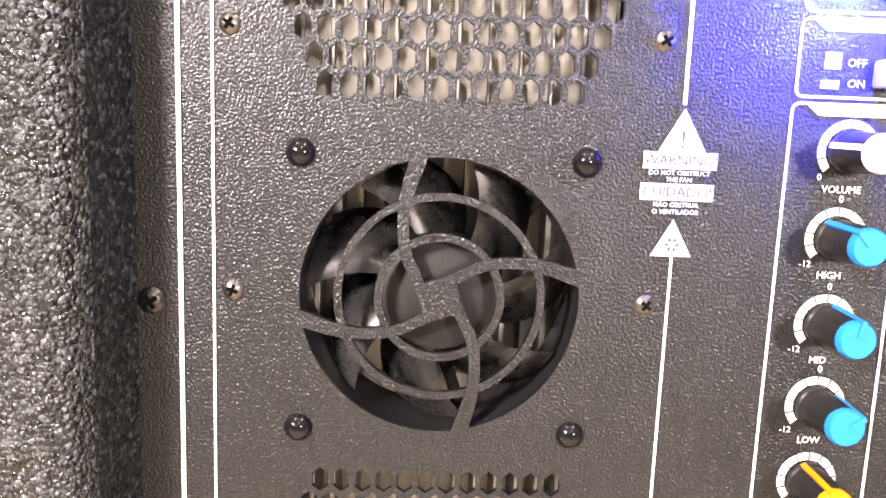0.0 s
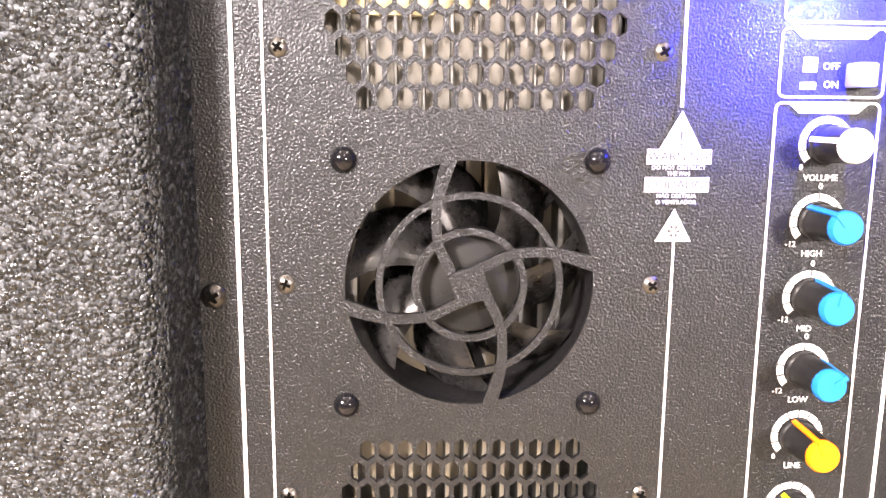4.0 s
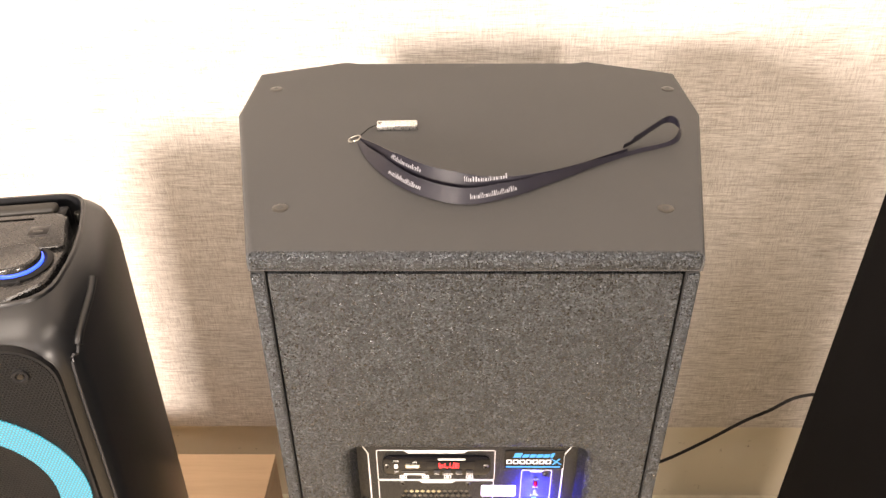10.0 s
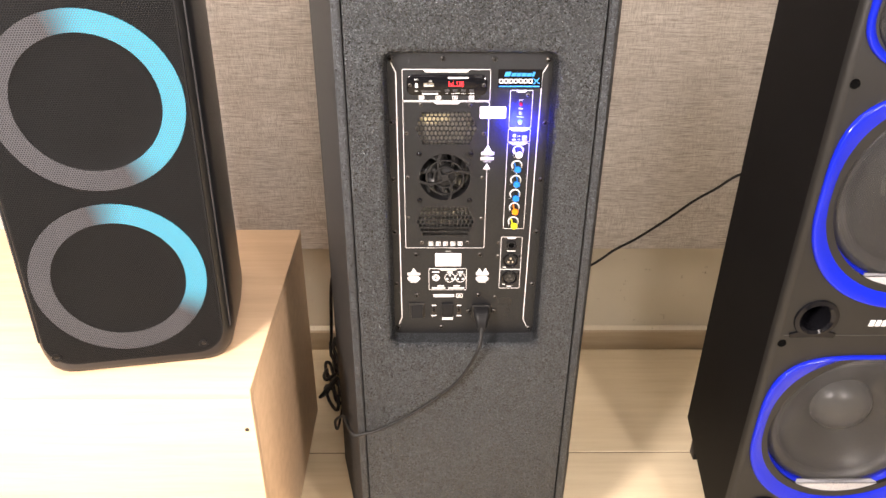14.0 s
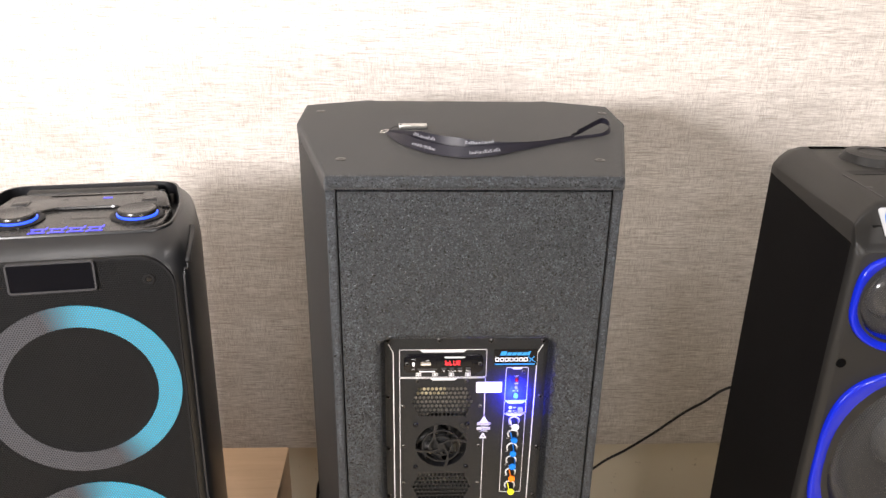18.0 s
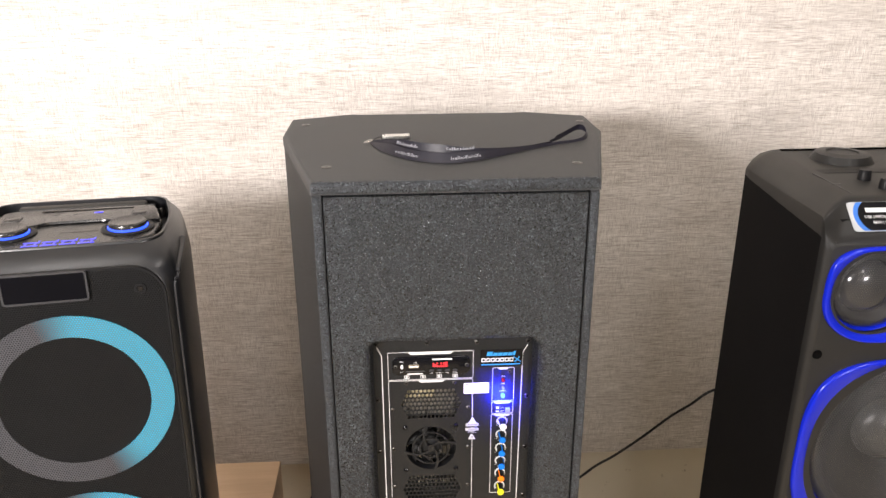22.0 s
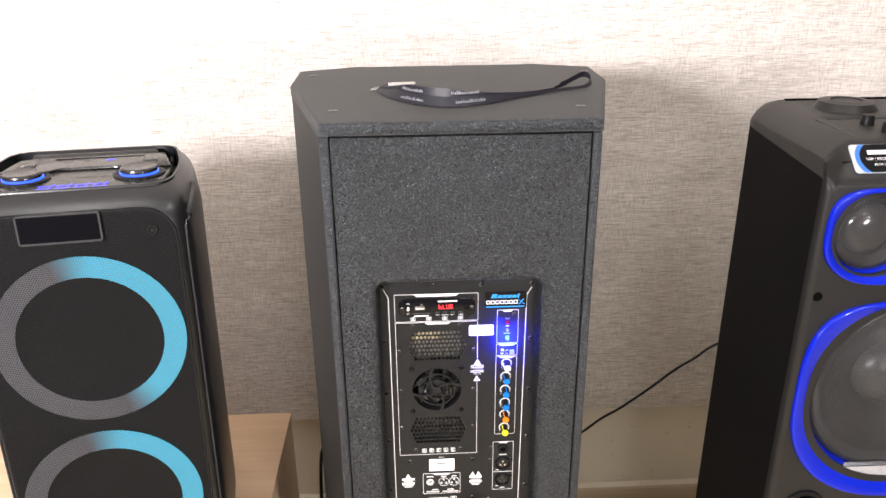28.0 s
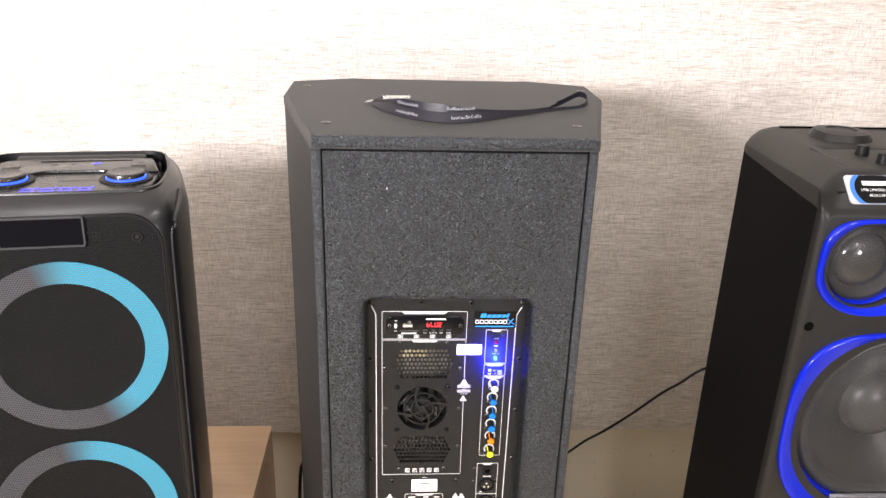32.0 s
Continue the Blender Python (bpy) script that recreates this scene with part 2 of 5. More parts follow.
RIBBON = plain("black_ribbon", (0.0085, 0.0078, 0.013), 0.45, grain=200, bump=0.2, Specular_IOR_Level=0.3)
DUST_CAP = plain("grey_cone", (0.060, 0.060, 0.060), 0.36, bump=0.02, Specular_IOR_Level=0.4)
CONE = plain("dark_cone", (0.030, 0.030, 0.030), 0.36, Specular_IOR_Level=0.3)
CABLE = plain("black_cable", (0.0055, 0.0045, 0.0042), 0.5, bump=0, Specular_IOR_Level=0.25)


def glowing(name, colour, strength, base=(0.02, 0.02, 0.02)):
    n = Nodes(name, base, 0.25)
    n.set("Emission Color", (*colour, 1))
    n.set("Emission Strength", strength)
    return n.mat


LED_BLUE = glowing("blue_led", (0.10, 0.30, 1.0), 5.0, (0.01, 0.03, 0.5))
LED_SOFT = glowing("soft_blue_led", (0.05, 0.05, 1.0), 1.9)
LED_DIAL = glowing("dial_blue_led", (0.02, 0.10, 1.0), 3.0)
LED_RED = glowing("red_digits", (1.0, 0.02, 0.03), 5.0)
LENS_RED = plain("red_lens", (0.30, 0.004, 0.03), 0.12, bump=0)
LENS_CLEAR = plain("milky_lens", (0.32, 0.30, 0.36), 0.12, bump=0)


def wallpaper():
    """Woven textile: pale crossing threads, darker slubs and long faded streaks that run with the weft."""
    n = Nodes("woven_wallpaper", (0.570, 0.524, 0.456), 0.75)
    weft = n.noise(1.0, 4, 0.62, n.scaled(30, 30, 640))
    warp = n.noise(1.0, 4, 0.62, n.scaled(640, 640, 60))
    slub = n.noise(1.0, 3, 0.6, n.scaled(17, 17, 260))
    rib = n.noise(1.0, 3, 0.6, n.scaled(300, 300, 34))
    streak = n.noise(1.0, 5, 0.66, n.scaled(6.0, 6.0, 52))
    broad = n.noise(1.0, 4, 0.6, n.scaled(1.3, 1.3, 9))
    patch = n.noise(16.0, 3, 0.6)
    low, mid, high = (0.250, 0.222, 0.198), (0.545, 0.506, 0.468), (0.780, 0.742, 0.698)
    c = n.ramp(weft, [(0.34, low), (0.5, mid), (0.66, high)])
    c = n.mix(n.ramp(patch, [(0.35, 0.24), (0.65, 0.56)]), c, n.ramp(warp, [(0.34, low), (0.5, mid), (0.66, high)]))
    c = n.mix(n.ramp(rib, [(0.62, 0.0), (0.74, 0.40)]), c, (0.33, 0.29, 0.26))
    c = n.mix(n.ramp(slub, [(0.57, 0.0), (0.68, 0.60)]), c, (0.270, 0.232, 0.200))
    c = n.mix(n.ramp(slub, [(0.30, 0.45), (0.42, 0.0)]), c, (0.82, 0.78, 0.73))
    c = n.mix(n.ramp(streak, [(0.54, 0.0), (0.72, 0.42)]), c, (0.325, 0.288, 0.258))
    c = n.mix(n.ramp(streak, [(0.30, 0.22), (0.46, 0.0)]), c, (0.80, 0.765, 0.72))
    c = n.mix(n.ramp(broad, [(0.36, 0.26), (0.62, 0.0)]), c, (0.39, 0.352, 0.32))
    n.colour(c)
    n.bump(n.maths("ADD", weft, warp), 0.6, 0.0009)
    return n.mat


def wood(name, a, b, c, along="x", scale=1.0):
    n = Nodes(name, a, 0.42)
    k = (3, 46, 46) if along == "x" else (46, 46, 3)
    v = n.scaled(*(q * scale for q in k))
    grain = n.noise(1.0, 6, 0.62, v)
    fine = n.noise(5.0, 4, 0.6, v)
    cloud = n.noise(3.0, 3)
    col = n.ramp(grain, [(0.25, a), (0.55, b), (0.8, c)])
    col = n.mix(n.ramp(fine, [(0.52, 0.0), (0.7, 0.35)]), col, a)
    n.colour(n.mix(n.ramp(cloud, [(0.35, 0.0), (0.7, 0.3)]), col, c))
    n.bump(fine, 0.12, 0.0005)
    return n.mat


WALLPAPER = wallpaper()
WOOD = wood("pale_wood_laminate", (0.50, 0.335, 0.205), (0.60, 0.42, 0.27), (0.66, 0.48, 0.32))
TILE = wood("wood_look_tile", (0.50, 0.40, 0.26), (0.60, 0.50, 0.345), (0.66, 0.56, 0.40), scale=0.7)
SKIRT = wood("skirting_tile", (0.34, 0.265, 0.175), (0.42, 0.335, 0.23), (0.47, 0.385, 0.275))
GROUT = plain("grout", (0.24, 0.19, 0.13), 0.9)
CEILING = plain("ceiling_paint", (0.78, 0.77, 0.74), 0.8)
ROOM = plain("room_paint", (0.36, 0.34, 0.31), 0.8)


def lower_wall():
    n = Nodes("scuffed_beige_paint", (0.5, 0.45, 0.36), 0.6)
    scuff = n.noise(1.0, 5, 0.7, n.scaled(38, 38, 55))
    big = n.noise(4.0, 4)
    c = n.ramp(big, [(0.3, (0.64, 0.585, 0.475)), (0.7, (0.71, 0.655, 0.545))])
    n.colour(n.mix(n.ramp(scuff, [(0.645, 0.0), (0.70, 0.7)]), c, (0.22, 0.17, 0.12)))
    n.bump(n.noise(160.0, 3), 0.15, 0.001)
    return n.mat


LOWER = lower_wall()


def perforated(name, colour, pitch, hole, depth=0.7, rough=0.42, glow=None):
    """Punched sheet: staggered round holes drawn in relief and depth on the object's own x and z."""
    n = Nodes(name, colour, rough, Specular_IOR_Level=0.08)
    sep = n.add("ShaderNodeSeparateXYZ")
    n.link(n.coord, sep.inputs[0])
    u = n.maths("DIVIDE", sep.outputs["X"], pitch)
    v = n.maths("DIVIDE", sep.outputs["Z"], pitch * 0.866)
    row = n.maths("FLOOR", v)
    shift = n.maths("MULTIPLY", n.maths("PINGPONG", row, 1.0), 0.5)
    fu = n.maths("SUBTRACT", n.maths("FRACT", n.maths("ADD", u, shift)), 0.5)
    fv = n.maths("MULTIPLY", n.maths("SUBTRACT", n.maths("FRACT", v), 0.5), 0.866)
    r = n.maths("SQRT", n.maths("ADD", n.maths("MULTIPLY", fu, fu), n.maths("MULTIPLY", fv, fv)))
    web = n.ramp(r, [(hole - 0.06, 0.0), (hole + 0.06, 1.0)])
    cloud = n.noise(12.0, 3)
    c = n.mix(cloud, tuple(q * 0.85 for q in colour), tuple(q * 1.15 for q in colour))
    n.colour(n.mix(web, tuple(q * (1 - depth) for q in colour), c))
    n.bump(web, 0.6, 0.0006)
    if glow:
        glow(n, sep, web)
    return n.mat


def arc_glow(colour, centre_deg, half_deg, soft_deg, strength):
    """Lit stretch of a lamp ring: centre and half width in degrees round the ring's own middle."""
    def make(n, sep, web):
        ang = n.maths("ARCTAN2", sep.outputs["Z"], sep.outputs["X"])
        d = n.maths("ABSOLUTE", n.maths("WRAP", n.maths("SUBTRACT", ang, radians(centre_deg)), math.pi, -math.pi))
        g = n.add("ShaderNodeMapRange", interpolation_type="SMOOTHSTEP")
        n.link(d, g.inputs["Value"])
        for k, v in (("From Min", radians(half_deg)), ("From Max", radians(half_deg + soft_deg)), ("To Min", strength), ("To Max", 0.0)):
            g.inputs[k].default_value = v
        dots = n.maths("SUBTRACT", 1.0, n.maths("MULTIPLY", web, 0.55))
        n.set("Emission Color", (*colour, 1))
        n.link(n.maths("MULTIPLY", g.outputs[0], dots), n.bsdf.inputs["Emission Strength"])
    return make


# ---- mesh helpers ----


def part(name, bm, material, parent=None, label="", sharp=38):
    bmesh.ops.recalc_face_normals(bm, faces=bm.faces[:])
    me = bpy.data.meshes.new(name)
    bm.to_mesh(me)
    bm.free()
    me.materials.append(material)
    me.polygons.foreach_set("use_smooth", [True] * len(me.polygons))
    me.set_sharp_from_angle(angle=radians(sharp))
    ob = new(name, me)
    ob.parent = parent
    if label:
        ob["label"] = label
    return ob


def share(name, ob, parent, m):
    """Another part on the same mesh, at pose m."""
    o = new(name, ob.data)
    o.parent, o.matrix_basis = parent, m
    if ob.get("label"):
        o["label"] = ob["label"]
    return o


def thing(name, label, category, m=None, group="", kind=""):
    ob = new(name)
    ob.empty_display_size = 0.05
    if m is not None:
        ob.matrix_basis = m
    return tagged(ob, label, category, group, kind)


def B():
    return bmesh.new()


def box(bm, x0, x1, y0, y1, z0, z1, bevel=0.0, seg=2):
    vs = [bm.verts.new((x, y, z)) for x in (x0, x1) for y in (y0, y1) for z in (z0, z1)]
    fs = [bm.faces.new([vs[i] for i in q]) for q in ((0, 1, 3, 2), (4, 6, 7, 5), (0, 4, 5, 1), (2, 3, 7, 6), (0, 2, 6, 4), (1, 5, 7, 3))]
    if bevel:
        bmesh.ops.recalc_face_normals(bm, faces=fs)
        edges = list({e for f in fs for e in f.edges})
        bmesh.ops.bevel(bm, geom=edges, offset=bevel, segments=seg, affect="EDGES", profile=0.5)
    return bm


def loft(bm, loops, cap0=True, cap1=True):
    rows = [[bm.verts.new(p) for p in loop] for loop in loops]
    n = len(rows[0])
    for a, b in zip(rows, rows[1:]):
        for i in range(n):
            bm.faces.new((a[i], a[(i + 1) % n], b[(i + 1) % n], b[i]))
    if cap0:
        bm.faces.new(rows[0])
    if cap1:
        bm.faces.new(rows[-1][::-1])
    return bm


def at_y(pts, y):
    return [(a, y, b) for a, b in pts]


def at_z(pts, z):
    return [(a, b, z) for a, b in pts]


def rrect(x0, x1, z0, z1, r, n=5):
    out = []
    for cx, cz, a0 in ((x1 - r, z1 - r, 0), (x0 + r, z1 - r, 90), (x0 + r, z0 + r, 180), (x1 - r, z0 + r, 270)):
        for i in range(n):
            a = radians(a0 + 90 * i / (n - 1))
            out.append((cx + r * math.cos(a), cz + r * math.sin(a)))
    return out


def circle(cx, cz, r, n=32, squash=1.0):
    return [(cx + r * math.cos(2 * math.pi * i / n), cz + r * squash * math.sin(2 * math.pi * i / n)) for i in range(n)]


def superell(cx, cz, a, b, p, n=64):
    out = []
    for i in range(n):
        t = 2 * math.pi * i / n
        c, s = math.cos(t), math.sin(t)
        out.append((cx + a * math.copysign(abs(c) ** (2 / p), c), cz + b * math.copysign(abs(s) ** (2 / p), s)))
    return out


def slab(bm, pts, y0, y1):
    """A flat outline in x and z, from y0 to y1."""
    return loft(bm, [at_y(pts, y0), at_y(pts, y1)])


def frame_slab(bm, outer, inner, y0, y1):
    rows = [at_y(outer, y0), at_y(inner, y0), at_y(inner, y1), at_y(outer, y1)]
    return loft(bm, rows + rows[:1], False, False)


def holed(bm, outer, holes, y0, y1):
    """A sheet in x and z with holes, from y0 (front) to y1."""
    edges = []
    for pts in (outer, *holes):
        vs = [bm.verts.new((a, y0, b)) for a, b in pts]
        edges += [bm.edges.new((vs[i], vs[(i + 1) % len(vs)])) for i in range(len(vs))]
    faces = [g for g in bmesh.ops.triangle_fill(bm, edges=edges, use_beauty=True)["geom"] if isinstance(g, bmesh.types.BMFace)]
    made = bmesh.ops.extrude_face_region(bm, geom=faces)["geom"]
    bmesh.ops.translate(bm, verts=[g for g in made if isinstance(g, bmesh.types.BMVert)], vec=(0, y1 - y0, 0))
    return bm


def lathe(bm, profile, n=24, cx=0.0, cz=0.0, y=0.0, cap0=False, cap1=True):
    """Turned about an axis along y. profile: (radius, y) pairs."""
    loops = [[(cx + r * math.cos(2 * math.pi * i / n), y + d, cz + r * math.sin(2 * math.pi * i / n)) for i in range(n)] for r, d in profile]
    return loft(bm, loops, cap0, cap1)


def lathe_z(bm, profile, n=24, cx=0.0, cy=0.0, z=0.0):
    loops = [[(cx + r * math.cos(2 * math.pi * i / n), cy + r * math.sin(2 * math.pi * i / n), z + d) for i in range(n)] for r, d in profile]
    return loft(bm, loops)


def smooth_line(pts, n=8):
    pts = [Vector(p) for p in pts]
    ext = [2 * pts[0] - pts[1], *pts, 2 * pts[-1] - pts[-2]]
    out = []
    for a, b, c, d in zip(ext, ext[1:], ext[2:], ext[3:]):
        for i in range(n):
            t = i / n
            out.append(0.5 * (2 * b + (c - a) * t + (2 * a - 5 * b + 4 * c - d) * t * t + (3 * b - a - 3 * c + d) * t ** 3))
    return out + [pts[-1]]


def tube(bm, pts, r, n=8):
    up = Vector((0.13, 0.21, 0.97))
    loops = []
    for i, p in enumerate(pts):
        d = (pts[min(i + 1, len(pts) - 1)] - pts[max(i - 1, 0)]).normalized()
        a = d.cross(up).normalized()
        b = d.cross(a)
        loops.append([p + r * (math.cos(2 * math.pi * k / n) * a + math.sin(2 * math.pi * k / n) * b) for k in range(n)])
    return loft(bm, loops)


def words(text, size, x, z, y, material, parent, name="lettering", spread=1.0, align="CENTER", thick=0.0001):
    """Raised print facing -y."""
    cu = bpy.data.curves.new(name, "FONT")
    cu.body, cu.size, cu.extrude, cu.align_x, cu.align_y, cu.resolution_u = text, size, thick, align, "CENTER", 2
    tmp = bpy.data.objects.new("print", cu)
    me = bpy.data.meshes.new_from_object(tmp)
    bpy.data.objects.remove(tmp)
    me.transform(Matrix.Translation((x, y, z)) @ Euler((math.pi / 2, 0, 0)).to_matrix().to_4x4() @ Matrix.Diagonal((spread, 1, 1, 1)))
    me.materials.clear()
    me.materials.append(material)
    ob = new(name, me)
    ob.parent = parent
    return ob


# ---- setting ----
WALL_Y = 0.64
north = thing("wall_north", "woven beige textile wallpaper over a painted lower wall", "wall", kind="structure")
part("plaster", box(B(), -4.1, 4.1, WALL_Y + 0.0245, WALL_Y + 0.15, 0, CEIL + 0.1), LOWER, north, "scuffed beige painted plaster")
for x0, x1 in ((-4.0, -1.54005), (-1.53995, -0.61505), (-0.61495, 0.88785), (0.88815, 2.1), (2.1001, 4.0)):
    part("wallpaper_sheet", box(B(), x0, x1, WALL_Y - 0.0005, WALL_Y + 0.0240, 0.303, CEIL, 0.0002, 1), WALLPAPER, north)
skirt = thing("baseboard", "beige ceramic skirting tiles along the wall", "baseboard", kind="structure")
for x0, x1 in ((-4.0, -2.671), (-2.669, -1.771), (-1.769, -0.871), (-0.869, 0.029), (0.031, 0.929), (0.931, 1.829), (1.831, 4.0)):
    part("skirting_tile", box(B(), x0, x1, WALL_Y - 0.010, WALL_Y + 0.001, 0.001, 0.057, 0.0015), SKIRT, skirt)
part("grout_ledge", box(B(), -4.0, 4.0, WALL_Y + 0.0012, WALL_Y + 0.0243, 0.001, 0.0555, 0.002), LOWER, skirt, "pale grout ledge behind the skirting tiles")
for nm, (x0, x1, y0, y1) in {"wall_west": (-4.2, -4.0, -8.6, WALL_Y), "wall_east": (4.0, 4.2, -8.6, WALL_Y), "wall_south": (-4.2, 4.2, -8.8, -8.6)}.items():
    tagged(part(nm, box(B(), x0, x1, y0, y1, 0, CEIL), ROOM), "plain light painted shop wall", "wall", kind="structure")
tagged(part("ceiling", box(B(), -4.2, 4.2, -8.8, WALL_Y + 0.15, CEIL, CEIL + 0.1), CEILING), "plain white painted ceiling", "ceiling", kind="structure")
floor = thing("floor", "pale wood-look ceramic floor tiles with thin joints", "floor", kind="structure")
part("grout_bed", box(B(), -4.2, 4.2, -8.8, WALL_Y + 0.1, -0.06, -0.0015), GROUT, floor, "brown grout")
tile_mesh = None
for i in range(-5, 6):
    for j in range(-12, 2):
        x0, y0 = i * 0.90 + 0.031, 0.2625 + (j - 1) * 0.75
        y1 = min(y0 + 0.7465, WALL_Y + 0.05)
        if y0 > WALL_Y:
            continue
        if tile_mesh is None or y1 < y0 + 0.74:
            bm = box(B(), 0, 0.8965, 0, y1 - y0, -0.012, 0.0, 0.0012, 1)
            ob = part("floor_tile", bm, TILE, floor)
            ob.location = (x0, y0, 0)
            if y1 > y0 + 0.74:
                tile_mesh = ob
        else:
            share("floor_tile", tile_mesh, floor, pose(x0, y0, 0))

for lx, ly, watts in LAMPS:
    lamp = thing("ceiling_light", "white rectangular ceiling light with a frosted diffuser", "lamp", pose(lx, ly, CEIL), "ceiling lights")
    part("housing", box(B(), -0.15, 0.15, -0.62, 0.62, -0.045, 0.0, 0.004), CEILING, lamp)
    part("diffuser", box(B(), -0.13, 0.13, -0.60, 0.60, -0.0485, -0.0455), glowing("lamp_diffuser", (1.0, 0.94, 0.86), 6.0, (0.8, 0.8, 0.8)), lamp)

for eye, target, side, watts in PANELS:
    panel_light = thing("light_panel", "square white display light panel on a slim stand", "lamp", group="display light panels")
    h = side / 2 + 0.02
    head = part("housing", box(B(), -h, h, -h, h, 0.012, 0.04, 0.004), CEILING, panel_light)
    head.matrix_basis = look(eye, target)
    sx, sy = eye[0] + 0.012 * (1 if eye[0] > 0 else -1), eye[1] - 0.035
    part("stand", tube(B(), [Vector((sx, sy, 0.02)), Vector((sx, sy, eye[2]))], 0.014, 12), DARK_STEEL, panel_light)
    part("base", lathe_z(B(), [(0.17, 0.0), (0.17, 0.012), (0.02, 0.022)], 32, sx, sy, 0.0), DARK_STEEL, panel_light)

# ---- wooden plinth ----
plinth = thing("display_plinth", "pale wood laminate display box against the wall", "plinth")
PX, PY0, PY1, PZ = -0.290, -0.098, 0.400, 0.487
part("top_panel", box(B(), -1.32, PX, PY0, PY1, PZ - 0.018, PZ, 0.0012), WOOD, plinth)
part("side_panel", box(B(), PX - 0.019, PX - 0.001, PY0 + 0.019, PY1, 0.002, PZ - 0.0185, 0.001), WOOD, plinth)
part("side_panel", box(B(), -1.32, -1.302, PY0 + 0.019, PY1, 0.002, PZ - 0.0185, 0.001), WOOD, plinth)
part("front_panel", box(B(), -1.32, PX - 0.001, PY0 + 0.0005, PY0 + 0.018, 0.002, PZ - 0.0185, 0.001), WOOD, plinth)
part("back_panel", box(B(), -1.30, PX - 0.02, PY1 - 0.02, PY1 - 0.004, 0.002, PZ - 0.019, 0.001), WOOD, plinth)
for sz in (0.407, 0.06):
    part("screw", lathe(B(), [(0.0001, -0.0007), (0.0030, -0.0007), (0.0036, 0.0004), (0.0036, 0.002)], 14, -0.304, sz, PY0), DARK_STEEL, plinth, "brass-coloured screw")


# ---- fittings ----
def screw_mesh(r, name, material, domed=0.55):
    bm = B()
    lathe(bm, [(0.0002, -r * domed), (r * 0.45, -r * domed * 0.92), (r * 0.8, -r * domed * 0.6), (r, -r * 0.12), (r, 0.0012)], 20)
    ob = part(name, bm, material)
    return ob


def cross_mesh(r):
    bm = B()
    for k in (0, 1):
        a, b = (r * 0.58, r * 0.17) if k == 0 else (r * 0.17, r * 0.58)
        box(bm, -a, a, -0.0001 * k, 0.0010, -b, b)
    return bm


class Screws:
    def __init__(self, r, material, cross=True, domed=0.55, label=""):
        self.r, self.domed, self.material, self.cross, self.label, self.first = r, domed, material, cross, label, None

    def put(self, parent, x, z, y=0.0, turn=0.0):
        m = pose(x, y, z, 0, turn, 0)
        if self.first is None:
            self.first = screw_mesh(self.r, "screw", self.material, self.domed)
            self.first.parent, self.first.matrix_basis = parent, m
            if self.label:
                self.first["label"] = self.label
            ob = self.first
            self.slot = part("cross_slot", cross_mesh(self.r), VOID) if self.cross else None
            slot = self.slot
        else:
            ob = share("screw", self.first, parent, m)
            slot = new("cross_slot", self.slot.data) if self.cross else None
        if self.cross:
            slot.parent, slot.matrix_basis = parent, pose(x, y - self.r * self.domed - 0.0001, z, 0, turn, 0)
        return ob


# ---- active loudspeaker seen from the rear ----
CX, TOP = 0.0345, 1.192
pa = thing("active_loudspeaker", "tall black two-way active loudspeaker, pebbled coating, seen from its amplifier side", "loudspeaker")
REAR = -0.025


def outline(grow=0.0, rear=REAR):
    right = [(0.178 + grow, rear - grow), (0.246 + grow, 0.245), (0.247 + grow, 0.362 + grow * 0.5), (0.148 + grow * 0.5, 0.404 + grow), (0.130, 0.399 + grow)]
    return [(CX + a, b) for a, b in right] + [(CX - a, b) for a, b in right[::-1]]


o = outline(-0.0012)
xl, xr = o[-1][0] + 0.0115, o[0][0] - 0.0115
shell = o + [(xl, REAR), (xl, 0.10), (xr, 0.10), (xr, REAR)]
bm = loft(B(), [at_z(shell, 0.020), at_z(shell, TOP - 0.0170)])
part("cabinet_shell", bm, COAT_SIDE_SHADED, pa, "black coated cabinet with angled sides")
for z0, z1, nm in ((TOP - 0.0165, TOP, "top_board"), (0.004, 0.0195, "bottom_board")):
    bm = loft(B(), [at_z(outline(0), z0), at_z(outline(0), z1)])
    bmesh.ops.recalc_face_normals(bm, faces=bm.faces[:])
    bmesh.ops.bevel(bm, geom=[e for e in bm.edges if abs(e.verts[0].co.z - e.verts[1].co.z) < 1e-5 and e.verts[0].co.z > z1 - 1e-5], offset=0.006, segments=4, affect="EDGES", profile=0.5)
    part(nm, bm, COAT_TOP_LIT, pa)
# the strip round the rear edge, in the coarse coating
bm = B()
box(bm, o[-1][0] - 0.0006, xl - 0.0006, REAR - 0.0012, REAR + 0.010, 0.020, TOP - 0.0188, 0.0024)
part("rear_edge", bm, COAT_EDGE, pa)
bm = B()
box(bm, xr + 0.0006, o[0][0] + 0.0006, REAR - 0.0012, REAR + 0.010, 0.020, TOP - 0.0188, 0.0024)
part("rear_edge", bm, COAT_EDGE, pa)
bm = B()
box(bm, o[-1][0] - 0.001, o[0][0] + 0.001, REAR - 0.0018, REAR + 0.012, TOP - 0.0170, TOP - 0.0004, 0.0050, 3)
part("rear_edge", bm, COAT_EDGE, pa)

# rear board with the recess for the amplifier
BX0, BX1, BZ0, BZ1 = xl + 0.0020, xr - 0.0020, 0.022, TOP - 0.0195
RX0, RX1, RZ0, RZ1 = -0.0805, 0.1445, 0.513, 0.9715
N = 8


def hole_loop(g):
    return rrect(RX0 - g, RX1 + g, RZ0 - g, RZ1 + g, 0.013 + g, N)


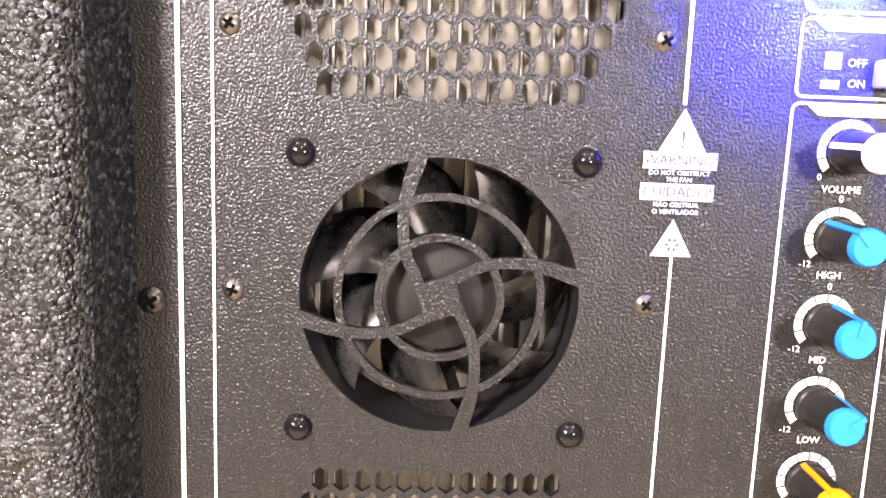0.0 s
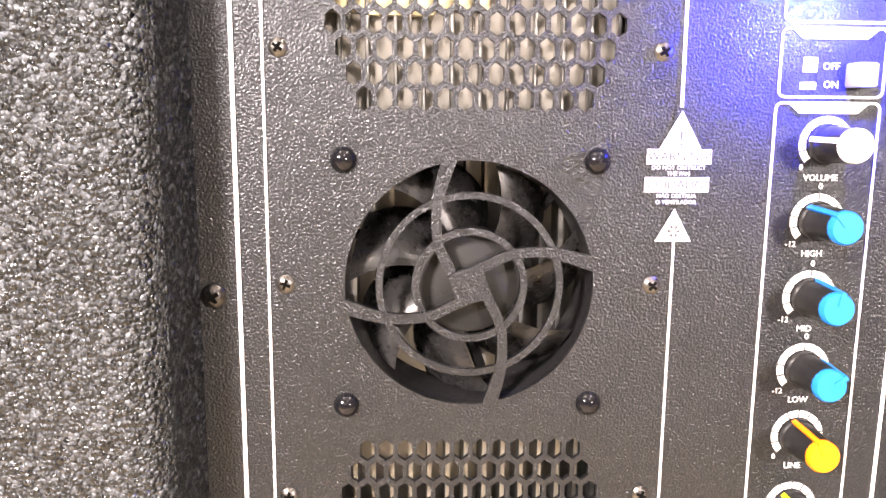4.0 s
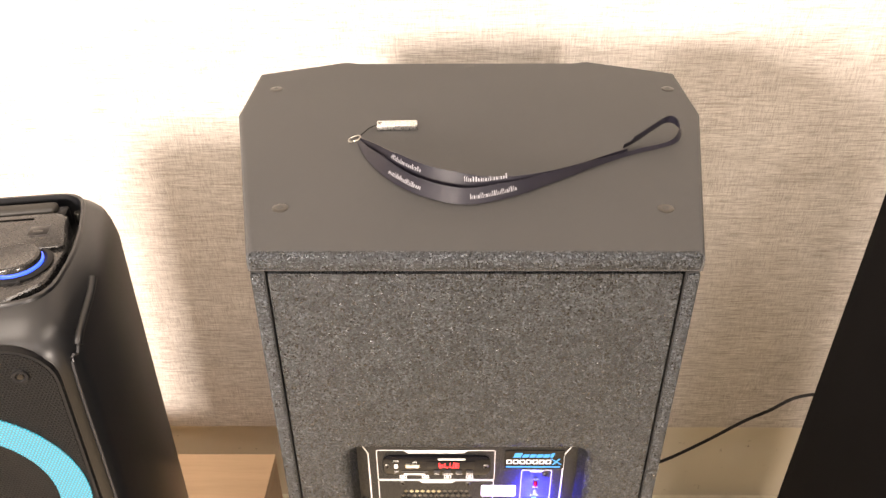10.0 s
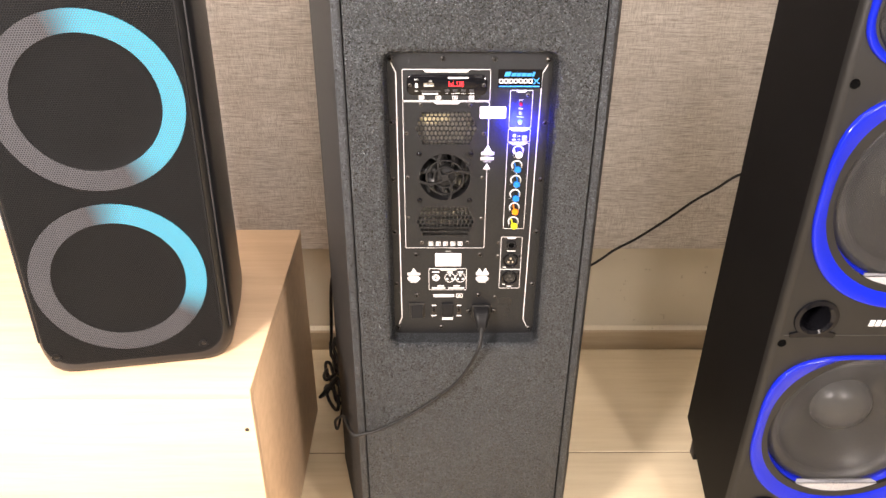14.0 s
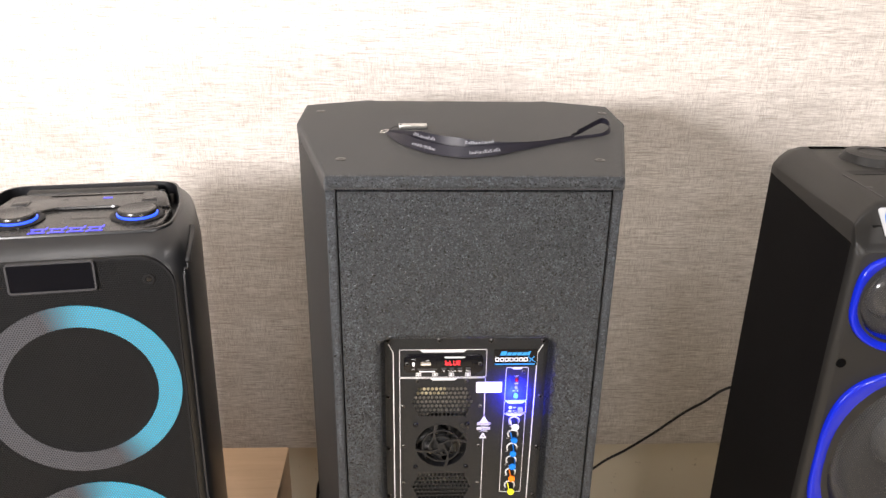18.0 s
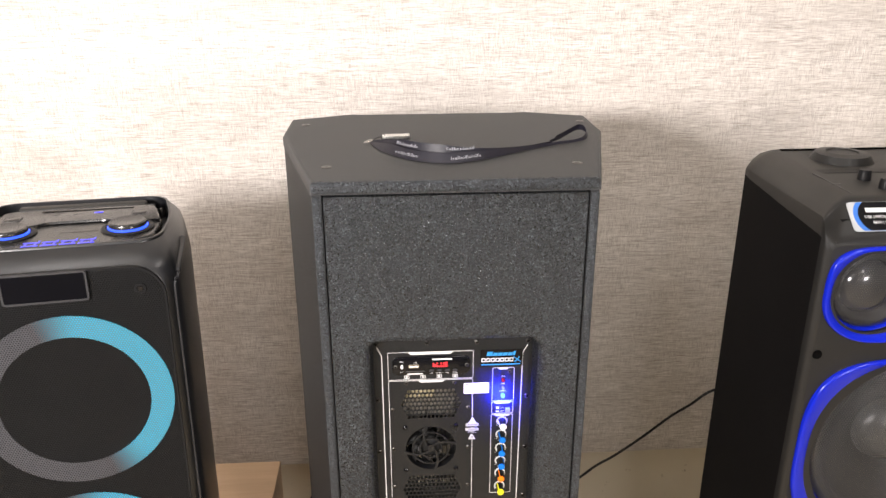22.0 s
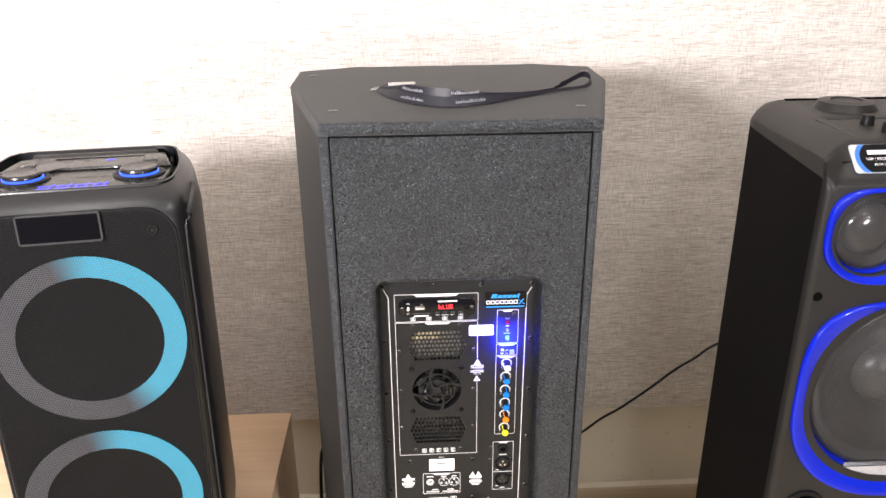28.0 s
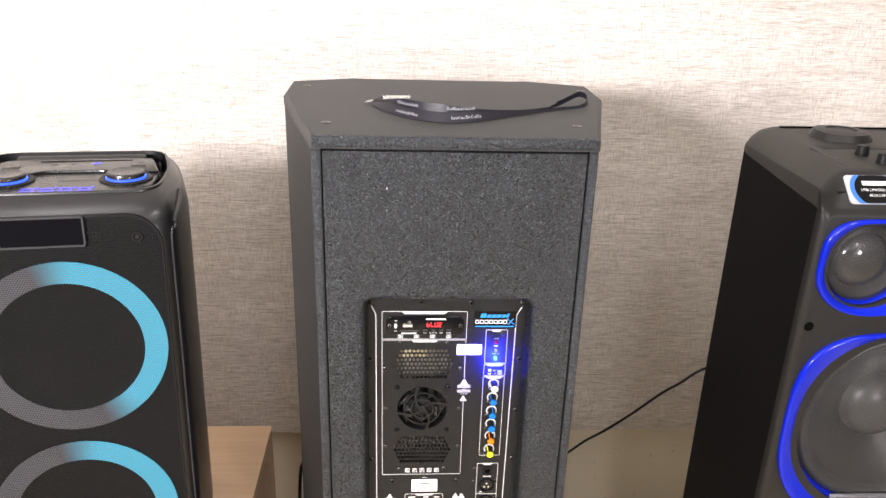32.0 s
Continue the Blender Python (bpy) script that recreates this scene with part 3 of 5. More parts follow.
bm = holed(B(), [(BX0, BZ0), (BX1, BZ0), (BX1, BZ1), (BX0, BZ1)], [hole_loop(0.0095)], REAR, REAR + 0.0001)
bmesh.ops.delete(bm, geom=[f for f in bm.faces if f.calc_center_median().y > REAR + 0.00002], context="FACES")
inner = rrect(-0.0765, 0.1400, 0.5195, 0.9655, 0.007, N)
loft(bm, [at_y(hole_loop(0.0095), REAR), at_y(hole_loop(0.0050), REAR + 0.0009), at_y(hole_loop(0.0016), REAR + 0.0034), at_y(hole_loop(0), REAR + 0.008)], False, False)
bmesh.ops.remove_doubles(bm, verts=bm.verts[:], dist=0.00005)
edge = [(BX0, BZ0), (BX1, BZ0), (BX1, BZ1), (BX0, BZ1)]
loft(bm, [at_y(edge, REAR), at_y(edge, REAR + 0.016)], False, False)
part("rear_board", bm, COAT, pa, "coarse pebbled black rear board with a recess", 50)
part("recess_wall", loft(B(), [at_y(hole_loop(0), REAR + 0.008), at_y(inner, 0.0004)], False, False), RECESS, pa, "darker, smoother black wall of the recess", 50)

# amplifier plate
hexes = []
for zc in (0.862, 0.7185):
    for row, count in enumerate((12, 13, 14, 15, 14, 13, 12)):
        for k in range(count):
            hx, hz = 0.001 + (k - (count - 1) / 2) * 0.0056, zc + (3 - row) * 0.0068
            hexes.append([(hx, hz + 0.0033), (hx - 0.0021, hz + 0.0018), (hx - 0.0021, hz - 0.0018), (hx, hz - 0.0033), (hx + 0.0021, hz - 0.0018), (hx + 0.0021, hz + 0.0018)])
FZ, FR = 0.789, 0.0358
bm = holed(B(), rrect(-0.0790, 0.1425, 0.5170, 0.9680, 0.008, N), [circle(0, FZ, FR, 72), *hexes], 0.0, 0.0016)
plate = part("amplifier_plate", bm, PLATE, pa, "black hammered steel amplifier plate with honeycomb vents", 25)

guard = part("fan_guard", frame_slab(B(), circle(0, FZ, 0.0270, 72), circle(0, FZ, 0.0250, 72), -0.0003, 0.0014), PLATE, pa, "swirled finger guard of the plate")
part("inner_ring", frame_slab(B(), circle(0, FZ, 0.0167, 72), circle(0, FZ, 0.0146, 72), -0.0003, 0.0014), PLATE, guard)
arm = smooth_line([(-0.0026, 0.0, -0.0044), (-0.0040, 0.0, 0.0004), (-0.0060, 0.0, 0.0052), (-0.0086, 0.0, 0.0105), (-0.0097, 0.0, 0.0170), (-0.0092, 0.0, 0.0255), (-0.0060, 0.0, 0.0366)], 6)
for q in range(4):
    spin = Matrix.Rotation(q * math.pi / 2, 3, "Y")
    loops = []
    for i, p in enumerate(arm):
        d = (arm[min(i + 1, len(arm) - 1)] - arm[max(i - 1, 0)]).normalized()
        side = Vector((-d.z, 0, d.x))
        w = 0.00145 + 0.0007 * max(0, i / (len(arm) - 1) - 0.75) / 0.25
        one, two = spin @ (p + side * w), spin @ (p - side * w)
        top = -0.0005 - 0.0001 * q
        loops.append([(one.x, top, one.z + FZ), (two.x, top, two.z + FZ), (two.x, 0.0012, two.z + FZ), (one.x, 0.0012, one.z + FZ)])
    part("arm", loft(B(), loops), PLATE, guard)
sq = [Matrix.Rotation(radians(17), 2) @ Vector(v) for v in ((-0.005, -0.005), (0.005, -0.005), (0.005, 0.005), (-0.005, 0.005))]
part("boss", slab(B(), [(v.x, v.y + FZ) for v in sq], -0.0010, 0.0012), PLATE, guard)

bm = B()
frame_slab(bm, circle(0, FZ, 0.0395, 48), circle(0, FZ, 0.0362, 48), 0.0022, 0.0250)
fan = part("cooling_fan", bm, BLACK, pa, "black cooling fan behind the guard")
part("hub", lathe(B(), [(0.0001, 0.0050), (0.0140, 0.0050), (0.0153, 0.0060), (0.0156, 0.024)], 40, 0, FZ), HUB, fan)
for q in range(7):
    bm = B()
    rows = []
    for i in range(9):
        f = i / 8
        r = 0.0152 + 0.0198 * f
        lead, trail = 61 + 16.5 * f ** 1.3, 13 + 33 * f ** 1.5
        row = []
        for j in range(9):
            g = j / 8
            a = radians(q * 360 / 7 + lead + (trail - lead) * g)
            row.append((r * math.cos(a), 0.0068 + 0.0150 * g ** 1.25 - 0.0020 * math.sin(math.pi * g), FZ + r * math.sin(a)))
        rows.append(row)
    vs = [[bm.verts.new(p) for p in row] for row in rows]
    for a, b in zip(vs, vs[1:]):
        for j in range(8):
            bm.faces.new((a[j], a[j + 1], b[j + 1], b[j]))
    bmesh.ops.solidify(bm, geom=bm.faces[:], thickness=0.0010)
    part("blade", bm, FAN_BLADE, fan)
for k in range(3):
    a = radians(30 + 120 * k)
    p = [(0.016 * math.cos(a), 0.0235, FZ + 0.016 * math.sin(a)), (0.037 * math.cos(a + 0.2), 0.0235, FZ + 0.037 * math.sin(a + 0.2))]
    part("strut", tube(B(), [Vector(p[0]), Vector(p[1])], 0.0018, 6), BLACK, fan)

# heat sinks, taped parts and boards behind the vents
sink = part("heat_sink", box(B(), -0.050, 0.046, 0.0140, 0.044, 0.8360, 0.8788), ALLOY, pa, "pale cast heat sink behind the upper vent")
for k in range(12):
    fx = -0.0462 + k * 0.0081
    part("fin", box(B(), fx, fx + 0.0012, 0.0112, 0.0141, 0.8365, 0.8786, 0.0003, 1), ALUMINIUM, sink)
for x0, x1, z0 in ((-0.0440, -0.0300, 0.8660), (-0.0292, -0.0100, 0.8650), (-0.0092, 0.0060, 0.8665)):
    choke = part("choke", box(B(), x0, x1, 0.0108, 0.0139, z0, 0.8784, 0.0010), CREAM, pa, "cream taped component behind the vent")
    part("lead", box(B(), (x0 + x1) / 2 + 0.002, (x0 + x1) / 2 + 0.0030, 0.0100, 0.0108, z0 - 0.006, 0.8770, 0.0003, 1), STEEL, choke)
sink = part("heat_sink", box(B(), -0.050, 0.046, 0.040, 0.044, 0.690, 0.8350), ALUMINIUM, pa, "pale aluminium heat sink behind the fan")
for k in range(16):
    fx = -0.0475 + k * 0.0060
    part("fin", box(B(), fx, fx + 0.0014, 0.0270, 0.0399, 0.7500, 0.8300), ALUMINIUM, sink)
    part("fin", box(B(), fx, fx + 0.0014, 0.0200, 0.0399, 0.6960, 0.7440), ALUMINIUM, sink)
part("circuit_board", box(B(), -0.06, 0.06, 0.048, 0.050, 0.66, 0.92), BROWN, pa)

PS = Screws(0.0026, DULL, True, 0.5, "small steel cross-head screw")
for x, z in ((-0.0525, 0.8045 - 0.015), (0.053, 0.789), (-0.053, 0.725), (0.053, 0.724), (-0.053, 0.855), (0.053, 0.855), (-0.033, 0.896), (0.033, 0.8955), (0.110, 0.9095), (-0.033, 0.684), (0.034, 0.6845), (0.0805, 0.6835), (0.0800, 0.6605), (0.0785, 0.5875)):
    PS.put(pa, x, z, 0.0, (x * 7000 + z * 3000) % 90)
FS = Screws(0.0037, GLOSS, False, 0.75, "black domed plastic rivet")
for sx in (-1, 1):
    for sz in (-1, 1):
        FS.put(pa, sx * 0.03575, FZ + sz * 0.03575)
MS = Screws(0.0036, DARK_STEEL, True, 0.6, "blackened cross-head screw")
for x, z in ((-0.042, 0.663), (0.053, 0.663), (-0.042, 0.591), (0.053, 0.591), (-0.004, 0.9585), (0.064, 0.9575), (0.134, 0.957), (-0.0725, 0.958), (-0.073, 0.8715), (-0.073, 0.786), (-0.073, 0.702), (-0.0725, 0.612), (0.135, 0.8705), (0.135, 0.786), (0.1345, 0.702), (0.1345, 0.612), (-0.004, 0.531), (0.064, 0.531), (-0.0715, 0.531), (0.1335, 0.529)):
    MS.put(pa, x, z, 0.0, (x * 9000 + z * 4000) % 90)

# printed lines
INK_Y = -0.00045


def printed(name, pts, material=INK, y=INK_Y, label="", thick=0.0003):
    return part(name, slab(B(), pts, y, y + thick), material, plate, label)


def stroke(pts, w, name="printed_line"):
    bm = B()
    for (x0, z0), (x1, z1) in zip(pts, pts[1:]):
        d = Vector((x1 - x0, z1 - z0)).normalized()
        s = Vector((-d.y, d.x)) * w / 2
        e = d * w * 0.35
        slab(bm, [(x0 + s.x - e.x, z0 + s.y - e.y), (x0 - s.x - e.x, z0 - s.y - e.y), (x1 - s.x + e.x, z1 - s.y + e.y), (x1 + s.x + e.x, z1 + s.y + e.y)], INK_Y, INK_Y + 0.0003)
    return part(name, bm, INK, plate)


def panel_frame(x0, x1, z0, z1, tab=None, w=0.00065, y=INK_Y):
    bm = frame_slab(B(), rrect(x0, x1, z0, z1, 0.0022), rrect(x0 + w, x1 - w, z0 + w, z1 - w, 0.0015), y, y + 0.0003)
    part("printed_frame", bm, INK, plate)
    if tab:
        a, b, d = tab
        m = min(d * 1.2, (b - a) * 0.2)
        printed("printed_tab", [(a, z1), (a + m, z1 - d), (b - m, z1 - d), (b, z1)], y=INK_Y - 0.0001)


W = 0.0011
stroke([(-0.0715, 0.9525), (-0.0655, 0.9395), (-0.0655, 0.5485), (-0.0705, 0.5365)], W)
stroke([(0.1335, 0.9505), (0.1270, 0.9385), (0.1240, 0.5455), (0.1300, 0.5325)], W)
panel_frame(-0.0575, 0.0595, 0.9015, 0.9445, (-0.031, 0.033, 0.0042))
panel_frame(-0.0575, 0.0590, 0.6745, 0.9005, (-0.017, 0.021, 0.0036), y=INK_Y + 0.00005)
panel_frame(0.0860, 0.1165, 0.8632, 0.9165, (0.093, 0.109, 0.0032))
panel_frame(0.0857, 0.1163, 0.8428, 0.8622, (0.088, 0.114, 0.0032))
panel_frame(0.0853, 0.1160, 0.7072, 0.8418, (0.0885, 0.113, 0.0032))
panel_frame(0.0835, 0.1150, 0.6035, 0.6935, (0.091, 0.107, 0.0032))
stroke([(0.0838, 0.6375), (0.1147, 0.6375)], 0.0008)
panel_frame(-0.0235, 0.0340, 0.6005, 0.6390, (-0.009, 0.0205, 0.0034))
# the gap of the long frame behind the warning block
printed("blank", [(0.0570, 0.8095), (0.0600, 0.8095), (0.0600, 0.8400), (0.0570, 0.8400)], PLATE, INK_Y - 0.00005)
# sticker, serial label, logo plate
printed("sticker", rrect(0.0465, 0.0815, 0.8770, 0.8935, 0.0015), STICKER, -0.0007, "white paper sticker, partly torn print")
for x0, x1, z in ((0.0478, 0.0545, 0.8905), (0.0480, 0.0520, 0.8850), (0.0660, 0.0705, 0.8885)):
    printed("print_bar", [(x0, z), (x1, z), (x1, z + 0.0013), (x0, z + 0.0013)], DARK_INK, -0.0009)
printed("serial_label", rrect(-0.0135, 0.0250, 0.6435, 0.6655, 0.001), STICKER, -0.0007, "white label with a bar code")
random.seed(4)
bx = -0.0105
while bx < 0.020:
    bw = random.choice((0.0004, 0.0007, 0.0011))
    printed("bar", [(bx, 0.6475), (bx + bw, 0.6475), (bx + bw, 0.6545), (bx, 0.6545)], DARK_INK, -0.0009)
    bx += bw + random.choice((0.0005, 0.0009, 0.0016))
printed("print_bar", [(-0.002, 0.6565), (0.0135, 0.6565), (0.0135, 0.6585), (-0.002, 0.6585)], DARK_INK, -0.0009)
printed("logo_plate", rrect(0.0690, 0.1270, 0.9190, 0.9445, 0.0012), GLOSS, -0.0008, "glossy black maker's plate with cyan and white marks")
for k, (x0, w) in enumerate(((0.0770, 0.0075), (0.0855, 0.0060), (0.0925, 0.0055), (0.0990, 0.0060), (0.1060, 0.0060), (0.1130, 0.0030))):
    h = 0.0062 if k in (0, 5) else 0.0045
    printed("logo_mark", [(x0, 0.9352), (x0 + w, 0.9352), (x0 + w + 0.0018, 0.9352 + h), (x0 + 0.0018, 0.9352 + h)], CYAN_INK, -0.0010)
for k in range(7):
    x0 = 0.0705 + k * 0.0064
    bm = frame_slab(B(), rrect(x0, x0 + 0.0056, 0.9258, 0.9318, 0.0012, 3), rrect(x0 + 0.0012, x0 + 0.0044, 0.9270, 0.9306, 0.0006, 3), -0.0010, -0.0007)
    part("logo_mark", bm, INK, plate)
for sgn in (-1, 1):
    cxm, wz = 0.1195, 0.0042
    printed("logo_mark", [(cxm - sgn * wz, 0.9248), (cxm - sgn * wz + 0.0018, 0.9248), (cxm + sgn * wz, 0.9332), (cxm + sgn * wz - 0.0018, 0.9332)], CYAN_INK, -0.0010 - 0.0001 * sgn)
printed("logo_mark", [(0.0705, 0.9208), (0.1240, 0.9208), (0.1240, 0.9226), (0.0705, 0.9226)], CYAN_INK, -0.0010)


# warning marks
def triangle(cx, z, w, h, name="warning_triangle"):
    return printed(name, [(cx - w / 2, z), (cx + w / 2, z), (cx, z + h)], y=-0.0007)


def inverse_words(text, cx, z, w, h, size):
    printed("word_block", [(cx - w / 2, z - h / 2), (cx + w / 2, z - h / 2), (cx + w / 2, z + h / 2), (cx - w / 2, z + h / 2)], y=-0.0007)
    words(text, size, cx, z, -0.0010, DARK_INK, plate)


triangle(0.0590, 0.8285, 0.0118, 0.0105)
words("!", 0.0062, 0.0590, 0.8312, -0.0010, DARK_INK, plate)
inverse_words("WARNING!", 0.0588, 0.8262, 0.0185, 0.0042, 0.0036)
words("DO NOT OBSTRUCT", 0.00165, 0.0588, 0.8231, -0.0007, INK, plate)
words("THE FAN", 0.00165, 0.0588, 0.8214, -0.0007, INK, plate)
inverse_words("CUIDADO!", 0.0585, 0.8183, 0.0185, 0.0042, 0.0036)
words("N\u00c3O OBSTRUA", 0.00165, 0.0585, 0.8151, -0.0007, INK, plate)
words("O VENTILADOR", 0.00165, 0.0585, 0.8133, -0.0007, INK, plate)
triangle(0.0583, 0.8020, 0.0104, 0.0094)
bm = B()
for k in range(6):
    a = radians(60 * k)
    pts = [(0.0583 + r * math.cos(a + q), 0.8050 + r * math.sin(a + q)) for r, q in ((0.0004, 0), (0.0018, -0.35), (0.0020, 0.3))]
    slab(bm, pts, -0.0010, -0.0008)
part("fan_symbol", bm, DARK_INK, plate)
stroke([(0.0586, 0.8770), (0.0588, 0.8395)], 0.0009)
for cx, apex in ((-0.0460, (0,)), (0.0575, (-0.0045, 0.0045))):
    for dx in apex:
        triangle(cx + dx, 0.6315, 0.0092, 0.0085)
    for z, w, h in ((0.6292, 0.0190, 0.0040), (0.6250, 0.0140, 0.0014), (0.6212, 0.0190, 0.0044), (0.6172, 0.0150, 0.0014), (0.6148, 0.0110, 0.0014)):
        printed("print_bar", [(cx - w / 2, z - h / 2), (cx + w / 2, z - h / 2), (cx + w / 2, z + h / 2), (cx - w / 2, z + h / 2)])
# connector diagram
for cx, r in ((-0.0125, 0.0058), (0.0085, 0.0080), (0.0245, 0.0080)):
    bm = frame_slab(B(), circle(cx, 0.6225, r, 28), circle(cx, 0.6225, r - 0.0008, 28), INK_Y, INK_Y + 0.0003)
    part("diagram_ring", bm, INK, plate)
    if r < 0.006:
        bm = frame_slab(B(), circle(cx, 0.6225, 0.0045, 24), circle(cx, 0.6225, 0.0026, 24), INK_Y, INK_Y + 0.0003)
        part("diagram_ring", bm, INK, plate)
        printed("diagram_dot", circle(cx, 0.6225, 0.0011, 12))
    else:
        for a in (90, 210, 330):
            printed("diagram_dot", circle(cx + 0.0043 * math.cos(radians(a)), 0.6225 + 0.0043 * math.sin(radians(a)), 0.0017, 12))
for x0, x1, z in ((-0.0185, 0.0015, 0.6030), (0.0065, 0.0310, 0.6030), (-0.0180, -0.0075, 0.6318), (0.0045, 0.0125, 0.6318), (0.0205, 0.0285, 0.6318), (-0.010, 0.0, 0.6068), (0.014, 0.024, 0.6068)):
    printed("print_bar", [(x0, z), (x1, z), (x1, z + 0.0019), (x0, z + 0.0019)])
words("SERIAL", 0.0026, 0.0055, 0.6690, -0.0005, INK, plate)
for z in (0.5905, 0.5876):
    printed("print_bar", [(-0.0165, z), (0.0155, z), (0.0155, z + 0.0017), (-0.0165, z + 0.0017)])
part("double_square", frame_slab(B(), rrect(0.0185, 0.0285, 0.5865, 0.5935, 0.0004, 3), rrect(0.0195, 0.0275, 0.5875, 0.5925, 0.0003, 3), INK_Y, INK_Y + 0.0003), INK, plate)
printed("double_square", rrect(0.0215, 0.0255, 0.5885, 0.5915, 0.0003, 3))
for k in range(5):
    x0 = -0.0235 + k * 0.0108
    part("icon", frame_slab(B(), rrect(x0, x0 + 0.0068, 0.6785, 0.6855, 0.0008, 3), rrect(x0 + 0.0008, x0 + 0.006, 0.6793, 0.6847, 0.0005, 3), INK_Y, INK_Y + 0.0003), INK, plate)
    for j in range(3):
        printed("icon", [(x0 + 0.0013, 0.6798 + j * 0.0017), (x0 + 0.0054 - 0.0006 * ((k + j) % 3), 0.6798 + j * 0.0017), (x0 + 0.0054 - 0.0006 * ((k + j) % 3), 0.6808 + j * 0.0017), (x0 + 0.0013, 0.6808 + j * 0.0017)])

# media player module
mod = part("media_player", loft(B(), [at_y(rrect(-0.0515, 0.0550, 0.9095, 0.9370, 0.0085, 8), 0.0), at_y(rrect(-0.0515, 0.0550, 0.9095, 0.9370, 0.0085, 8), -0.0014), at_y(rrect(-0.0507, 0.0542, 0.9103, 0.9362, 0.0078, 8), -0.0020)]), GLOSS, pa, "glossy black media player strip with red digits")
for sx in (-0.047, 0.0505):
    PS.put(pa, sx, 0.9235, -0.002, 20)
part("display_window", box(B(), -0.0080, 0.0395, -0.0026, -0.0019, 0.9195, 0.9310, 0.0004), GLOSS, mod)
bm = frame_slab(B(), rrect(-0.0290, -0.0155, 0.9215, 0.9265, 0.0005, 3), rrect(-0.0280, -0.0165, 0.9225, 0.9255, 0.0004, 3), -0.0032, -0.0018)
part("usb_socket", bm, STEEL, mod)
printed("usb_tongue", [(-0.0278, 0.9226), (-0.0167, 0.9226), (-0.0167, 0.9240), (-0.0278, 0.9240)], CAP_WHITE, -0.0024)
printed("card_slot", [(-0.0330, 0.9148), (-0.0070, 0.9148), (-0.0070, 0.9162), (-0.0330, 0.9162)], DARK_INK, -0.0023)
words("MP3", 0.0030, -0.0385, 0.9305, -0.0022, INK, mod)
words("FM", 0.0030, -0.0385, 0.9150, -0.0022, INK, mod)
words("USB", 0.0026, -0.0200, 0.9290, -0.0022, INK, mod)
printed("badge", superell(-0.0385, 0.9230, 0.0018, 0.0032, 2.4, 24), INK, -0.0023)
printed("print_bar", [(0.0030, 0.9323), (0.0300, 0.9323), (0.0300, 0.9345), (0.0030, 0.9345)], INK, -0.0023)
printed("print_bar", [(-0.0310, 0.9108), (-0.0100, 0.9108), (-0.0100, 0.9126), (-0.0310, 0.9126)], INK, -0.0023)
for k, t in enumerate(("VOL-", "PLAY/PAUSE", "VOL+", "MODE")):
    bxm = 0.0020 + k * 0.0108
    part("button", box(B(), bxm - 0.0030, bxm + 0.0030, -0.0034, -0.0019, 0.9150, 0.9180, 0.0005), TRIM_GREY, mod, "dark grey push button")
    words(t, 0.0024, bxm, 0.9122, -0.0022, INK, mod, spread=0.8 if len(t) > 5 else 1.0)


def digits(text, x0, z0, w, h, gap, y, material, parent, s=0.0009):
    """Seven-segment figures that give light."""
    lit = {"b": "cdefg", "L": "def", "U": "bcdef", "E": "adefg"}
    for k, ch in enumerate(text):
        x = x0 + k * (w + gap)
        bm = B()
        seg = {"a": (x, x + w, z0 + h - s, z0 + h), "g": (x, x + w, z0 + h / 2 - s / 2, z0 + h / 2 + s / 2), "d": (x, x + w, z0, z0 + s), "f": (x - s / 2, x + s / 2, z0 + h / 2 + s * 0.6, z0 + h), "b": (x + w - s / 2, x + w + s / 2, z0 + h / 2 + s * 0.6, z0 + h), "e": (x - s / 2, x + s / 2, z0, z0 + h / 2 - s * 0.6), "c": (x + w - s / 2, x + w + s / 2, z0, z0 + h / 2 - s * 0.6)}
        for q in lit[ch]:
            a, b, c, d = seg[q]
            box(bm, a, b, y, y + 0.0003, c, d)
        part("digit", bm, material, parent)


digits("bLUE", 0.0045, 0.9222, 0.0034, 0.0064, 0.0019, -0.0030, LED_RED, mod)
for k in range(4):
    x0 = -0.0355 + k * 0.0222
    part("icon", frame_slab(B(), rrect(x0, x0 + 0.0070, 0.9035, 0.9085, 0.0006, 3), rrect(x0 + 0.0008, x0 + 0.0062, 0.9043, 0.9077, 0.0004, 3), INK_Y, INK_Y + 0.0003), INK, plate)
    printed("icon", [(x0 + 0.0022, 0.9046), (x0 + 0.0048, 0.9046), (x0 + 0.0048, 0.9074), (x0 + 0.0022, 0.9074)])

# indicator lights
def bulb(z, material, name, k=1.0):
    return part(name, lathe(B(), [(0.0001, -0.0052 * k), (0.0010 * k, -0.0050 * k), (0.0018 * k, -0.0042 * k), (0.0022 * k, -0.0026), (0.0022 * k, 0.001)], 18, 0.1010, z), material, pa)


bulb(0.8970, LENS_RED, "clip_light")
bulb(0.8850, LENS_CLEAR, "idle_light")
bulb(0.8725, LED_BLUE, "signal_light", 1.25)
words("CLIP", 0.0028, 0.1010, 0.9025, -0.0005, INK, plate)
printed("print_bar", [(0.0985, 0.8900), (0.1035, 0.8900), (0.1035, 0.8917), (0.0985, 0.8917)])
words("SIGNAL", 0.0028, 0.1010, 0.8790, -0.0005, INK, plate)
part("push_switch", box(B(), 0.1050, 0.1115, -0.0055, 0.001, 0.8457, 0.8525, 0.0008), plain("grey_button", (0.20, 0.20, 0.22), 0.5), pa)
words("OFF", 0.0028, 0.1005, 0.8515, -0.0005, INK, plate)
words("ON", 0.0028, 0.1008, 0.8465, -0.0005, INK, plate)
